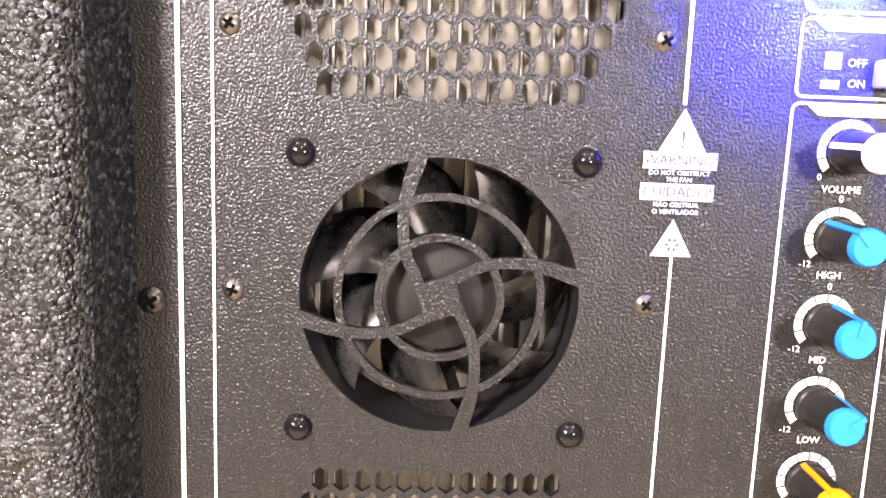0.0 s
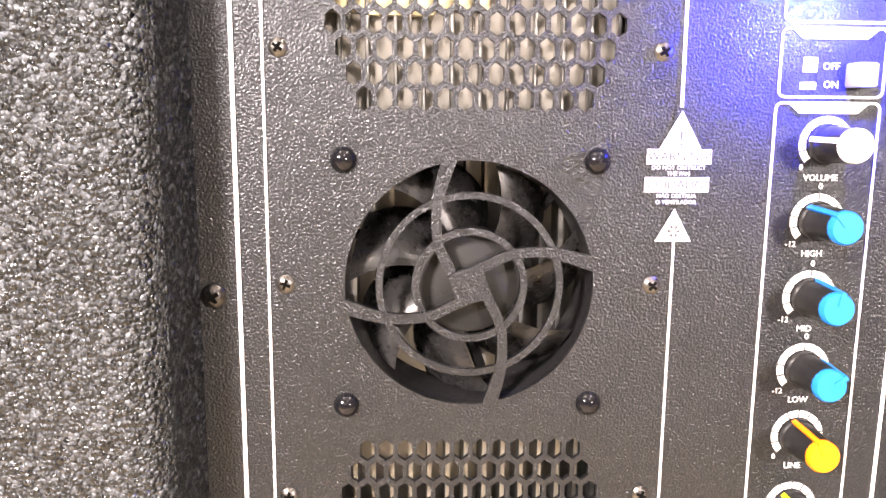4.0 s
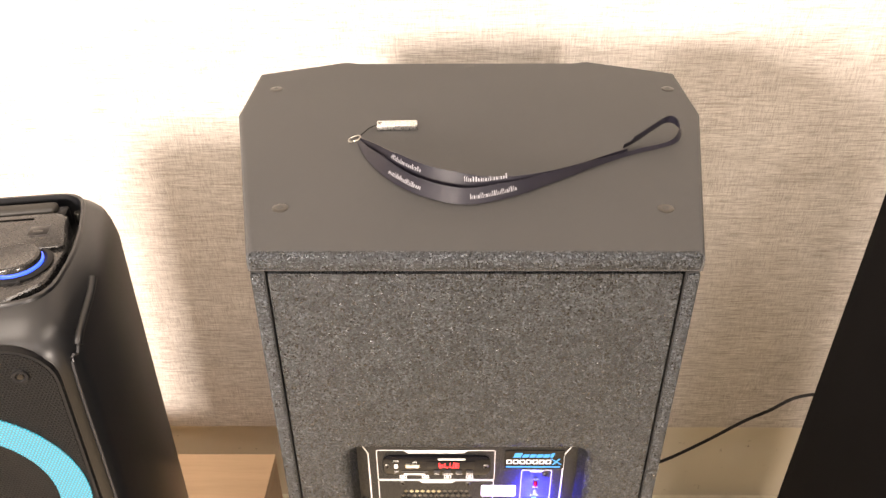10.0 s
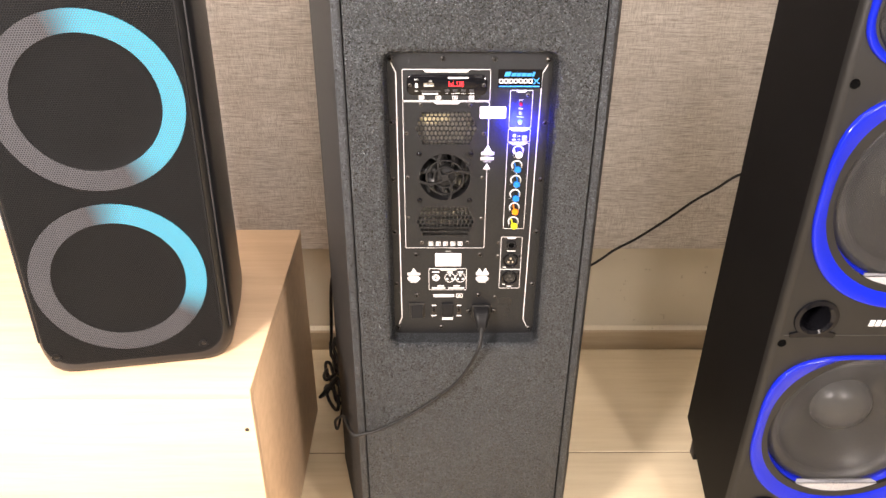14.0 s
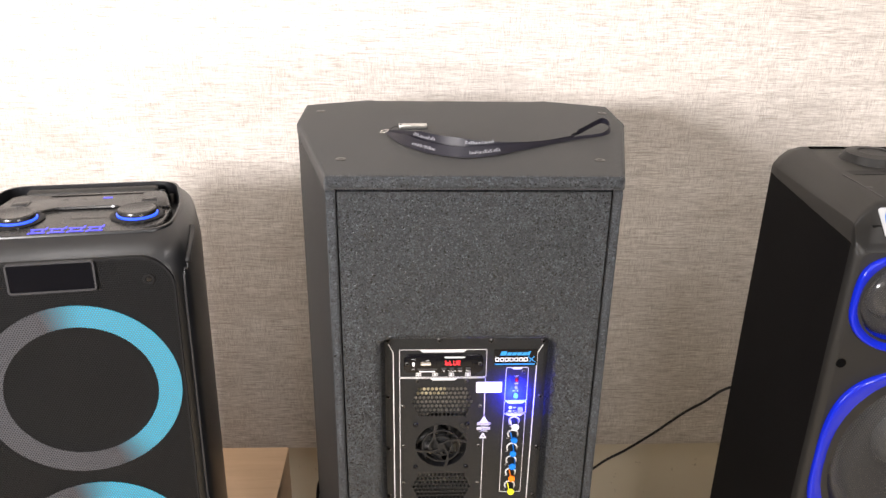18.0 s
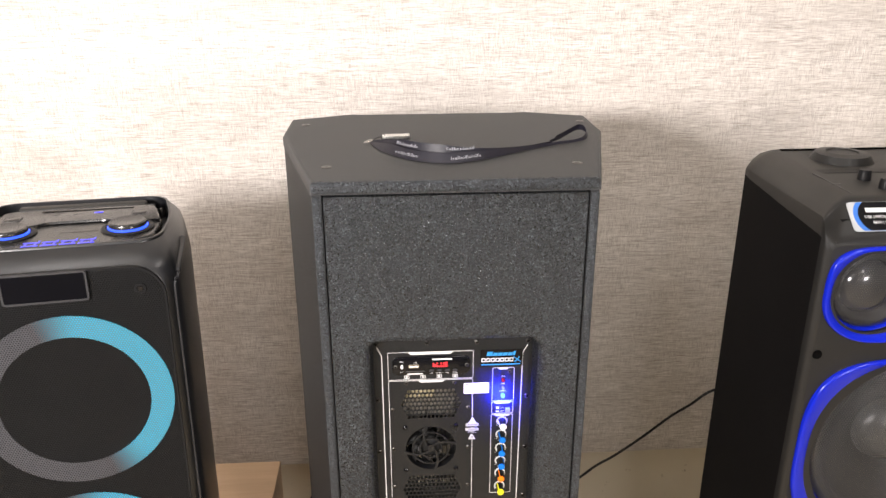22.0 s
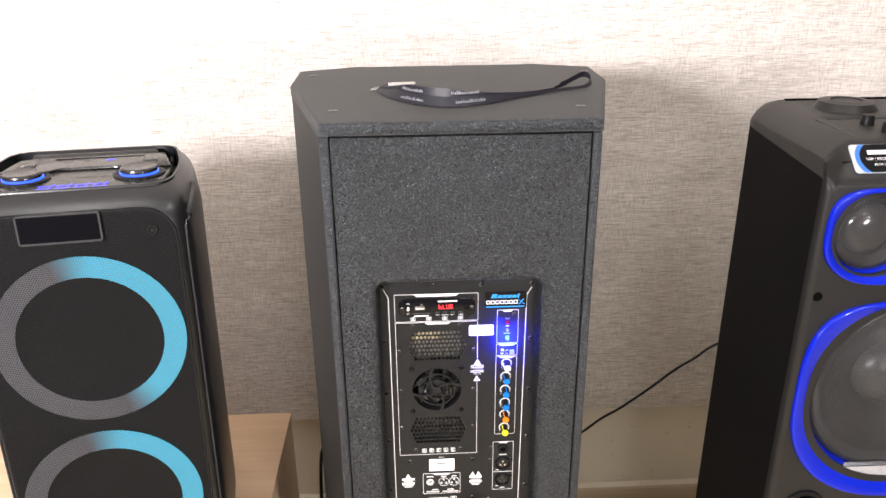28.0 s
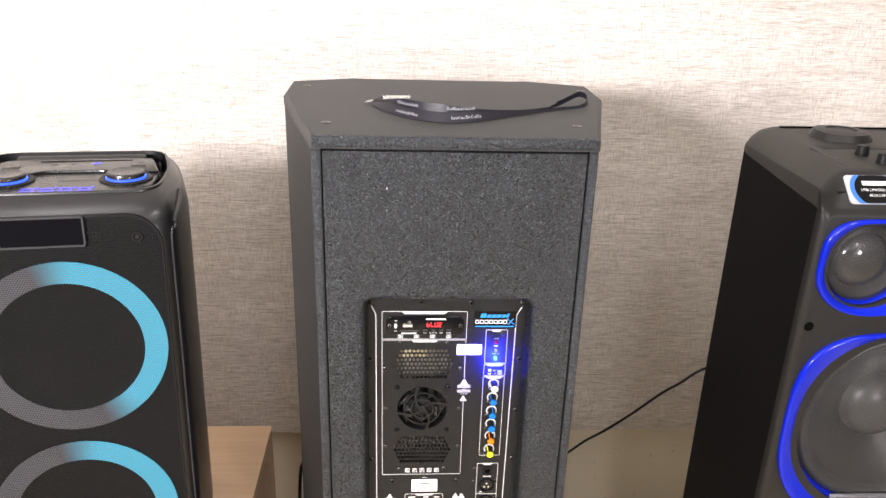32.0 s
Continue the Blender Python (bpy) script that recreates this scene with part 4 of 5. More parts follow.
printed("switch_mark", [(0.0925, 0.8500), (0.0965, 0.8500), (0.0965, 0.8540), (0.0925, 0.8540)])
printed("switch_mark", [(0.0920, 0.8452), (0.0965, 0.8452), (0.0965, 0.8472), (0.0920, 0.8472)])

# knobs
KNOBS = [(0.1010, 0.8300, CAP_WHITE, 165, "VOLUME", "white"), (0.1003, 0.8080, CAP_BLUE, 130, "HIGH", "blue"), (0.1000, 0.7855, CAP_BLUE, 80, "MID", "blue"), (0.1000, 0.7635, CAP_BLUE, 35, "LOW", "blue"), (0.1000, 0.7425, CAP_ORANGE, 112, "LINE", "orange"), (0.0998, 0.7195, CAP_YELLOW, 125, "MIC", "yellow")]
for kx, kz, cap, turn, text, tone in KNOBS:
    n, r0, r1 = 26, 0.0059, 0.0079
    a0, a1 = radians(-42), radians(222)
    arc = [a0 + (a1 - a0) * i / n for i in range(n + 1)]
    bm = loft(B(), [[(kx + r * math.cos(q), y, kz + r * math.sin(q)) for r, y in ((r0, INK_Y), (r1, INK_Y), (r1, INK_Y + 0.0003), (r0, INK_Y + 0.0003))] for q in arc])
    part("dial_ring", bm, INK, plate)
    for i in range(11):
        q = a0 + (a1 - a0) * i / 10
        d, s = Vector((math.cos(q), math.sin(q))), Vector((-math.sin(q), math.cos(q))) * 0.00016
        part("dial_tick", slab(B(), [(kx + d.x * r + s.x * k, kz + d.y * r + s.y * k) for r, k in ((0.0060, 1), (0.0060, -1), (0.0082, -1), (0.0082, 1))], -0.0007, -0.0005), DARK_INK, plate)
    bm = B()
    loops = []
    for r, d in ((0.0056, -0.0008), (0.0056, -0.0022), (0.0051, -0.0026), (0.0046, -0.0145)):
        loops.append([(kx + r * (1 + 0.025 * (i % 2)) * math.cos(2 * math.pi * i / 36), d, kz + r * (1 + 0.025 * (i % 2)) * math.sin(2 * math.pi * i / 36)) for i in range(36)])
    loft(bm, loops)
    knob = part("control_knob", bm, BLACK, pa, "black fluted knob with a " + tone + " cap", 30)
    part("cap", lathe(B(), [(0.0047, -0.0143), (0.0047, -0.0158), (0.0042, -0.0166), (0.0001, -0.0166)], 28, kx, kz), cap, knob)
    d = Vector((math.cos(radians(turn)), math.sin(radians(turn))))
    s = Vector((-d.y, d.x)) * 0.0007
    bm = B()
    loft(bm, [[(kx + d.x * r + s.x * k, y, kz + d.y * r + s.y * k) for r, y, k in ((0.001, -0.0170, 1), (0.0050, -0.0170, 1), (0.0060, -0.0020, 1), (0.0045, -0.0020, 1))], [(kx + d.x * r + s.x * k, y, kz + d.y * r + s.y * k) for r, y, k in ((0.001, -0.0170, -1), (0.0050, -0.0170, -1), (0.0060, -0.0020, -1), (0.0045, -0.0020, -1))]])
    part("pointer", bm, cap, knob)
    words(text, 0.0026, kx - 0.0008, kz - 0.0096, -0.0005, INK, plate)
    if text in ("HIGH", "MID", "LOW"):
        words("-12", 0.0024, kx - 0.0073, kz - 0.0068, -0.0005, INK, plate)
        words("0", 0.0026, kx + 0.0002, kz + 0.0100, -0.0005, INK, plate)
    else:
        words("0", 0.0024, kx - 0.0068, kz - 0.0066, -0.0005, INK, plate)

# sockets
jx = 0.0992
j = part("line_socket", lathe(B(), [(0.0042, -0.0005), (0.0048, -0.0026), (0.0078, -0.0026), (0.0082, -0.0014), (0.0082, 0.001)], 28, jx, 0.6795), BLACK, pa, "black jack socket")
part("bore", lathe(B(), [(0.0001, 0.0), (0.0043, 0.0), (0.0043, -0.0006)], 20, jx, 0.6795), VOID, j)
for z in (0.6530, 0.6225):
    bm = B()
    lathe(bm, [(0.0088, 0.0002), (0.0090, -0.0012), (0.0100, -0.0024), (0.0118, -0.0022), (0.0122, 0.0005)], 36, jx, z)
    s = part("balanced_socket", bm, GLOSS, pa, "round three-pole socket")
    part("insert", lathe(B(), [(0.0001, -0.0012), (0.0070, -0.0012), (0.0074, -0.0004), (0.0074, 0.001)], 28, jx, z), SATIN, s)
    for a in (90, 215, 325):
        part("contact", lathe(B(), [(0.0001, -0.0014), (0.0015, -0.0014), (0.0018, -0.0011), (0.0018, 0)], 12, jx + 0.0038 * math.cos(radians(a)), z + 0.0038 * math.sin(radians(a))), STEEL if z > 0.64 else DARK_INK, s)
    part("latch", box(B(), jx - 0.003, jx + 0.003, -0.0030, -0.001, z + 0.0095, z + 0.0118, 0.0005), SATIN, s)
    MS.put(pa, jx + 0.0130, z + 0.0085, 0, 15).scale = (0.6, 0.6, 0.6)
    printed("print_bar", [(jx - 0.0105, z - 0.0125), (jx - 0.0065, z - 0.0125), (jx - 0.0065, z - 0.0112), (jx - 0.0105, z - 0.0112)])
printed("print_bar", [(jx - 0.006, 0.6688), (jx + 0.006, 0.6688), (jx + 0.006, 0.6702), (jx - 0.006, 0.6702)])
printed("print_bar", [(jx - 0.0035, 0.6066), (jx + 0.0035, 0.6066), (jx + 0.0035, 0.6080), (jx - 0.0035, 0.6080)])

# mains section
sw = part("mains_switch", box(B(), -0.0535, -0.0300, -0.0022, 0.0, 0.5490, 0.5770, 0.0012), SATIN, pa, "black rocker switch")
bm = loft(B(), [at_y(rrect(-0.0510, -0.0325, 0.5520, 0.5740, 0.0008, 3), -0.0021), [(x, -0.0030 - 0.0034 * (z < 0.563), z) for x, z in rrect(-0.0505, -0.0330, 0.5525, 0.5735, 0.0008, 3)]])
part("rocker", bm, BLACK, sw)
for cx in (-0.0155, 0.0235):
    s = part("slide_switch", box(B(), cx - 0.0027, cx + 0.0027, -0.0010, 0.0, 0.5560, 0.5680, 0.0004), DARK_STEEL, pa)
    part("slider", box(B(), cx - 0.0018, cx + 0.0018, -0.0040, -0.0008, 0.5615, 0.5660, 0.0004), BLACK, s)
    for z in (0.5710, 0.5518):
        printed("print_bar", [(cx - 0.0036, z), (cx + 0.0036, z), (cx + 0.0036, z + 0.0018), (cx - 0.0036, z + 0.0018)])
part("fuse_holder", box(B(), -0.0035, 0.0145, -0.0040, 0.0, 0.5520, 0.5770, 0.0015), BLACK, pa)
for z in (0.5475, 0.5450):
    printed("print_bar", [(-0.0030, z), (0.0140, z), (0.0140, z + 0.0016), (-0.0030, z + 0.0016)])
inlet = part("mains_inlet", box(B(), 0.0425, 0.0730, -0.0040, 0.0, 0.5490, 0.5745, 0.003), SATIN, pa, "black mains inlet with screwed ears")
bm = slab(B(), [(0.0360, 0.5620), (0.0440, 0.5560), (0.0710, 0.5560), (0.0795, 0.5620), (0.0710, 0.5690), (0.0440, 0.5690)], -0.0018, 0.0)
part("ear", bm, SATIN, inlet)
for sx in (0.0385, 0.0770):
    MS.put(pa, sx, 0.5622, -0.0018, 30)

# mains cord
cord = thing("mains_cord", "black mains cord plugged into the loudspeaker, hanging across it", "cable")
bm = loft(B(), [at_y(rrect(0.0455, 0.0700, 0.5525, 0.5720, 0.0035), -0.0025), at_y(rrect(0.0460, 0.0695, 0.5530, 0.5715, 0.0035), -0.0160), at_y(rrect(0.0490, 0.0665, 0.5500, 0.5680, 0.0035), -0.0240), at_y(rrect(0.0520, 0.0630, 0.5420, 0.5560, 0.003), -0.0300)])
part("plug", bm, BLACK, cord, "moulded black plug")
pts = smooth_line([(0.0575, -0.026, 0.552), (0.0560, -0.037, 0.532), (0.0500, -0.043, 0.512), (0.0385, -0.040, 0.482), (0.0180, -0.037, 0.446), (-0.0230, -0.034, 0.404), (-0.0700, -0.0315, 0.366), (-0.1100, -0.0300, 0.341), (-0.1330, -0.0300, 0.333), (-0.1490, -0.0290, 0.330), (-0.1600, -0.010, 0.326), (-0.1780, 0.06, 0.290), (-0.2180, 0.20, 0.15), (-0.235, 0.33, 0.010), (-0.2300, 0.45, 0.006), (-0.215, 0.55, 0.006)], 8)
part("sleeve", tube(B(), pts, 0.0029, 10), RUBBER, cord)

# top fittings of the cabinet
for x, y in ((-0.129, 0.044), (0.197, 0.043), (-0.183, 0.312), (0.261, 0.310)):
    bm = lathe_z(B(), [(0.0070, 0.0), (0.0070, 0.0004), (0.0062, 0.0008), (0.0040, 0.0008)], 24, x, y, TOP)
    r = part("rigging_point", bm, DULL, pa, "flush steel rigging point")
    part("socket", lathe_z(B(), [(0.0030, 0.0), (0.0030, 0.00095)], 6, x, y, TOP), DARK_INK, r)
part("rigging_hole", lathe_z(B(), [(0.0060, 0.0), (0.0060, 0.0004)], 20, CX + 0.003, 0.385, TOP), DARK_INK, pa)
for x in (CX - 0.14, CX + 0.14):
    for y in (0.0, 0.33):
        part("foot", lathe_z(B(), [(0.016, 0.0), (0.018, 0.001), (0.018, 0.0042)], 20, x, y, 0), RUBBER, pa)


# ---- party speaker with lamp rings on the plinth ----
def round_poly(pts, r, n=5):
    """Rounds the corners of a flat outline; r: one radius for each corner."""
    out = []
    m = len(pts)
    for i in range(m):
        p, a, b = Vector(pts[i]), Vector(pts[i - 1]), Vector(pts[(i + 1) % m])
        d0, d1 = (a - p).normalized() * r[i], (b - p).normalized() * r[i]
        for k in range(n):
            t = k / (n - 1)
            out.append(tuple((p + d0) * (1 - t) ** 2 + 2 * p * t * (1 - t) + (p + d1) * t * t))
    return out


def lean(z):
    return 0.021 * z


party = thing("party_speaker", "black party speaker with two lit lamp rings on a wooden plinth", "loudspeaker", pose(-0.4642, -0.0500, 0.487, 0, 0.8, 10.5))


def plan(z, s, t=None):
    """The speaker's outline at a height: s drawn in at the front, t at the sides and back."""
    t = s if t is None else t
    f = lean(z)
    pts = [(-0.146 + t, f + 0.004 + s), (0.146 - t, f + 0.004 + s), (0.158 - t, 0.150), (0.140 - t, 0.284 - t), (-0.140 + t, 0.284 - t), (-0.158 + t, 0.150)]
    return [(a * 0.978 - 0.0025, b, z) for a, b in round_poly(pts, (0.034, 0.034, 0.05, 0.03, 0.03, 0.05), 6)]


bm = loft(B(), [plan(0.002, 0.005, 0.030), plan(0.005, 0.001, 0.018), plan(0.014, -0.001, 0.009), plan(0.034, -0.001, 0.003), plan(0.052, 0.0), plan(0.20, 0.0), plan(0.42, 0.0), plan(0.560, 0.0), plan(0.582, 0.001, 0.003), plan(0.596, 0.006, 0.0065), plan(0.606, 0.016, 0.0125), plan(0.6125, 0.031, 0.0180), plan(0.6160, 0.0392, 0.0208), plan(0.6163, 0.0400, 0.0212), plan(0.6192, 0.0404, 0.0216), plan(0.6196, 0.0410, 0.0222), plan(0.6194, 0.0436, 0.0246), plan(0.592, 0.0446, 0.0256), plan(0.590, 0.10, 0.08)])
part("body", bm, MOULDED, party, "satin black moulded body with rounded edges", 50)
for sx in (-1, 1):
    for sy in (0.06, 0.23):
        part("foot", lathe_z(B(), [(0.012, 0.0), (0.013, 0.001), (0.013, 0.007)], 16, sx * 0.095, sy, 0.0), RUBBER, party)
GRILLE = perforated("perforated_black_sheet", (0.0090, 0.0092, 0.0097), 0.0032, 0.36, 0.93, 0.46)
FRONT = Matrix.Rotation(-math.atan(0.021), 4, "X")


def on_front(ob, cx=0.0, cz=0.0):
    ob.matrix_basis = FRONT @ pose(cx, 0, cz)
    return ob


outer_g, inner_g = rrect(-0.1325, 0.1265, 0.020, 0.6005, 0.042, 8), rrect(-0.1295, 0.1235, 0.023, 0.5975, 0.039, 8)
on_front(part("grille_trim", frame_slab(B(), outer_g, inner_g, 0.0022, 0.010), BLACK, party))
on_front(part("front_grille", slab(B(), inner_g, 0.0016, 0.008), GRILLE, party, "fine perforated black steel grille"))
for cx, cz, centre, half, name in ((0.0010, 0.422, 18, 62, "upper"), (-0.0060, 0.1610, 32, 42, "lower")):
    ringm = perforated(name + "_lamp_ring", (0.056, 0.056, 0.061), 0.0032, 0.34, 0.75, 0.4, arc_glow((0.0, 0.62, 0.88), centre, half, 30, 1.2))
    bm = frame_slab(B(), circle(0, 0, 0.1205, 72), circle(0, 0, 0.0915, 72), 0.0004, 0.0030)
    on_front(part("lamp_ring", bm, ringm, party, "grey perforated lamp ring glowing cyan along one arc"), cx, cz)
    bm = lathe(B(), [(0.0910, 0.0004), (0.088, 0.0012), (0.060, 0.0013), (0.0001, 0.0013)], 60)
    on_front(part("woofer_grille", bm, GRILLE, party), cx, cz)
dz0, dz1 = 0.5650, 0.5995
on_front(part("display", slab(B(), rrect(-0.0590, 0.0350, dz0, dz1, 0.002, 8), -0.0015, 0.004), plain("display_glass", (0.003, 0.003, 0.004), 0.06, bump=0, Specular_IOR_Level=0.07), party, "dark glossy display window"))
on_front(part("display_trim", frame_slab(B(), rrect(-0.0613, 0.0373, dz0 - 0.0025, dz1 + 0.0015, 0.004, 8), rrect(-0.0590, 0.0350, dz0, dz1, 0.002, 8), -0.0024, 0.004), TRIM_GREY, party, "dark grey display frame"))
for sx, sz in ((0.0970, 0.5715), (-0.112, 0.5715), (0.095, 0.0370), (-0.117, 0.0370)):
    s = part("screw_well", lathe(B(), [(0.0075, 0.0012), (0.0068, -0.0004), (0.0046, -0.0004), (0.0036, 0.0010)], 20), BLACK, party)
    on_front(s, sx, sz)
    on_front(part("screw", lathe(B(), [(0.0001, -0.0004), (0.0028, 0.0), (0.0036, 0.0012)], 14), DARK_STEEL, party), sx, sz)
# seams of the side panels, running down the rounded front corners
SEAM = ((0.056, 0.0, 0.0), (0.20, 0.0, 0.0), (0.42, 0.0, 0.0), (0.560, 0.0, 0.0), (0.573, 0.0, 0.001), (0.583, 0.001, 0.003), (0.592, 0.0045, 0.0053), (0.597, 0.0065, 0.0068))
for steps in ((9, 9, 9, 9, 10, 11, 12, 13), (2, 2, 2, 2, 1, 0, 35, 34)):
    run = smooth_line([plan(z, a - 0.0004, b - 0.0004)[k] for (z, a, b), k in zip(SEAM, steps)], 6)
    part("side_seam", tube(B(), run[:29], 0.0015, 8), TRIM_GREY, party, "raised seam of the side panel")
    part("shoulder_trim", tube(B(), run[27:], 0.0044, 10), MOULDED, party, "rounded shoulder edge over the side panel")
# control deck, set down inside the rim, with a raised back and two dial pads
deck_o = round_poly([(-0.066, 0.0590), (0.066, 0.0590), (0.1090, 0.0960), (0.1155, 0.150), (0.102, 0.224), (-0.102, 0.224), (-0.1155, 0.150), (-0.1090, 0.0960)], (0.008,) * 8)
deck_i = [(x * 0.987, 0.1415 + (y - 0.1415) * 0.982) for x, y in deck_o]
deck = part("control_deck", loft(B(), [at_z(deck_o, 0.588), at_z(deck_o, 0.6120), at_z(deck_i, 0.6138)]), DECK, party, "black control deck with two dials")
raised = round_poly([(-0.1135, 0.152), (-0.048, 0.152), (-0.036, 0.164), (0.042, 0.164), (0.054, 0.152), (0.1135, 0.152), (0.100, 0.2215), (-0.100, 0.2215)], (0.006, 0.01, 0.008, 0.008, 0.01, 0.006, 0.012, 0.012))
shrunk = [(x * 0.985, 0.188 + (y - 0.188) * 0.96) for x, y in raised]
part("raised_back", loft(B(), [at_z(raised, 0.6085), at_z(raised, 0.6168), at_z(shrunk, 0.6180)]), DECK, deck)
# Dark strip painting the step's shade below the raised back; no real slot
part("slot", box(B(), -0.037, 0.043, 0.1610, 0.1634, 0.6139, 0.6150, 0.0004), VOID, deck, "dark strip standing in for shade along the raised back")
for sx in (-0.0755, 0.0735):
    part("dial_base", lathe_z(B(), [(0.0345, 0.0), (0.0345, 0.0040), (0.0325, 0.0052), (0.0290, 0.0052), (0.0275, 0.0040), (0.0001, 0.0040)], 44, sx, 0.130, 0.6115), BLACK, deck)
    part("dial_glow", lathe_z(B(), [(0.0262, 0.0), (0.0262, 0.0022), (0.0250, 0.0030)], 44, sx, 0.130, 0.6156), LED_DIAL, deck, "blue glow ring under the dial")
    bm = lathe_z(B(), [(0.0200, 0.0), (0.0248, 0.0004), (0.0252, 0.0020), (0.0240, 0.0050), (0.0215, 0.0062), (0.0190, 0.0056), (0.0001, 0.0050)], 44, sx, 0.130, 0.6184)
    part("dial", bm, DECK, deck)
    for k in range(2):
        a = radians(250 + 40 * k)
        part("lug", box(B(), sx + 0.0338 * math.cos(a) - 0.002, sx + 0.0338 * math.cos(a) + 0.002, 0.130 + 0.0338 * math.sin(a) - 0.002, 0.130 + 0.0338 * math.sin(a) + 0.002, 0.6130, 0.6165, 0.0006), BLACK, deck)
for k in range(4):
    x0 = -0.0390 + k * 0.0225
    bm = B()
    for ux0, ux1, uz0, uz1 in ((-0.0098, 0.0098, -0.0075, -0.0045), (-0.0098, 0.0098, 0.0045, 0.0075), (-0.0070, -0.0048, -0.0045, 0.0045), (0.0048, 0.0070, -0.0045, 0.0045), (-0.0098, -0.0076, -0.0125, -0.0075), (0.0076, 0.0098, 0.0075, 0.0125)):
        box(bm, x0 + ux0, x0 + ux1, 0.0850 + uz0, 0.0850 + uz1, 0.6139, 0.6145)
    part("lit_button", bm, LED_SOFT, deck, "blue outlined button")
part("faint_mark", box(B(), -0.010, 0.040, 0.124, 0.128, 0.6139, 0.6141), DARK_STEEL, deck)
for k, (x, w) in enumerate(((-0.030, 0.0042), (-0.006, 0.0042), (0.0265, 0.0060))):
    part("socket", box(B(), x - w, x + w, 0.194, 0.199, 0.6180, 0.6185, 0.0002), DULL if k < 2 else LED_SOFT, deck)
part("groove", box(B(), -0.050, 0.072, 0.2095, 0.2125, 0.6180, 0.6184), VOID, deck)
for sx in (-1, 1):
    port = part("usb_port", box(B(), sx * 0.083 - 0.010, sx * 0.083 + 0.010, 0.176, 0.194, 0.6178, 0.6188, 0.0006), GLOSS, deck)
    part("port_tongue", box(B(), sx * 0.083 - 0.0055, sx * 0.083 + 0.0045, 0.1815, 0.1845, 0.6188, 0.6192, 0.0002), DULL, port)
    part("port_frame", frame_slab(B(), rrect(-0.0110, 0.0110, -0.0100, 0.0100, 0.002), rrect(-0.0096, 0.0096, -0.0086, 0.0086, 0.0015), 0.0, 0.0008), TRIM_GREY, port).matrix_basis = pose(sx * 0.083, 0.185, 0.6186, -90)
handle = part("carry_handle", box(B(), -0.088, 0.088, 0.229, 0.247, 0.6020, 0.6190, 0.005, 3), CHARCOAL, party, "carrying handle across the back of the deck")
for sx in (-1, 1):
    part("bracket", box(B(), sx * 0.092 - 0.006, sx * 0.092 + 0.006, 0.222, 0.246, 0.5905, 0.6120, 0.002), BLACK, handle)
    for sy in (0.074, 0.152, 0.240):
        xx = 0.1140 if sy < 0.1 else 0.1220 if sy < 0.2 else 0.1060
        part("deck_screw", lathe_z(B(), [(0.0042, 0.0), (0.0042, 0.014), (0.0030, 0.0155)], 14, sx * xx, sy, 0.5905), DULL, party)

# ---- large party speaker with blue surrounds ----
big = thing("party_speaker", "large black floor-standing party speaker with glossy blue driver surrounds", "loudspeaker")
GX, GF = 0.700, -0.023


def gsec(y, hw, z0, z1, r, top_r):
    pts = [(GX - hw, z0), (GX + hw, z0), (GX + hw, z1), (GX - hw, z1)]
    return [(a, y, b) for a, b in round_poly(pts, (r, r, top_r, top_r), 6)]


part("cabinet", loft(B(), [gsec(GF + 0.014, 0.1845, 0.034, 1.1060, 0.006, 0.004), gsec(0.001, 0.1828, 0.034, 1.1205, 0.006, 0.004), gsec(0.330, 0.1385, 0.034, 1.1045, 0.006, 0.004)], False, True), VINYL, big, "matt black wrapped cabinet, narrowing to the back")
bm = loft(B(), [gsec(GF + 0.0005, 0.1755, 0.044, 1.092, 0.016, 0.012), gsec(GF + 0.0026, 0.1805, 0.037, 1.094, 0.018, 0.008), gsec(GF + 0.0075, 0.1842, 0.033, 1.098, 0.018, 0.006), gsec(GF + 0.0145, 0.1855, 0.032, 1.101, 0.014, 0.004)], False, False)
hole_w = [circle(GX, 0.768, 0.1500, 64), circle(GX, 0.335, 0.1500, 64)]
hole_t = [circle(GX - 0.103, 1.0235, 0.0590, 40), circle(GX + 0.103, 1.0235, 0.0590, 40)]
PORTS = [(GX - 0.127, 0.562), (GX + 0.127, 0.562), (GX - 0.124, 0.139), (GX + 0.124, 0.139)]
hole_p = [circle(x, z, 0.0235, 28) for x, z in PORTS]
face = holed(B(), [(a, b) for a, _, b in gsec(0, 0.1755, 0.044, 1.092, 0.016, 0.012)], hole_w + hole_t + hole_p, GF + 0.0005, GF + 0.0105)
part("baffle_edge", bm, SATIN, big, "", 50)
part("front_baffle", face, SATIN, big, "satin black moulded front", 30)


def csec(y, hw, z0, zs, zt, c, bulge=0.0015, wrap=0.0):
    """Cap section: upright side to zs, then a chamfer of width c up to the top at zt; wrap: how far the side runs ahead of the top."""
    h = [(hw, z0), (hw, zs - 0.003), (hw - 0.0010, zs), (hw - c * 0.3 + bulge * 0.8, zs + (zt - zs) * 0.3 + bulge * 0.8), (hw - c * 0.65 + bulge, zs + (zt - zs) * 0.65 + bulge), (hw - c + 0.003, zt - 0.0012), (hw - c - 0.004, zt)]
    back = [1.0, 1.0, 1.0, 0.7, 0.35, 0.05, 0.0]
    return [(GX + a, y - wrap * f, b) for (a, b), f in zip(h, back)] + [(GX - a, y - wrap * f, b) for (a, b), f in zip(h[::-1], back[::-1])]


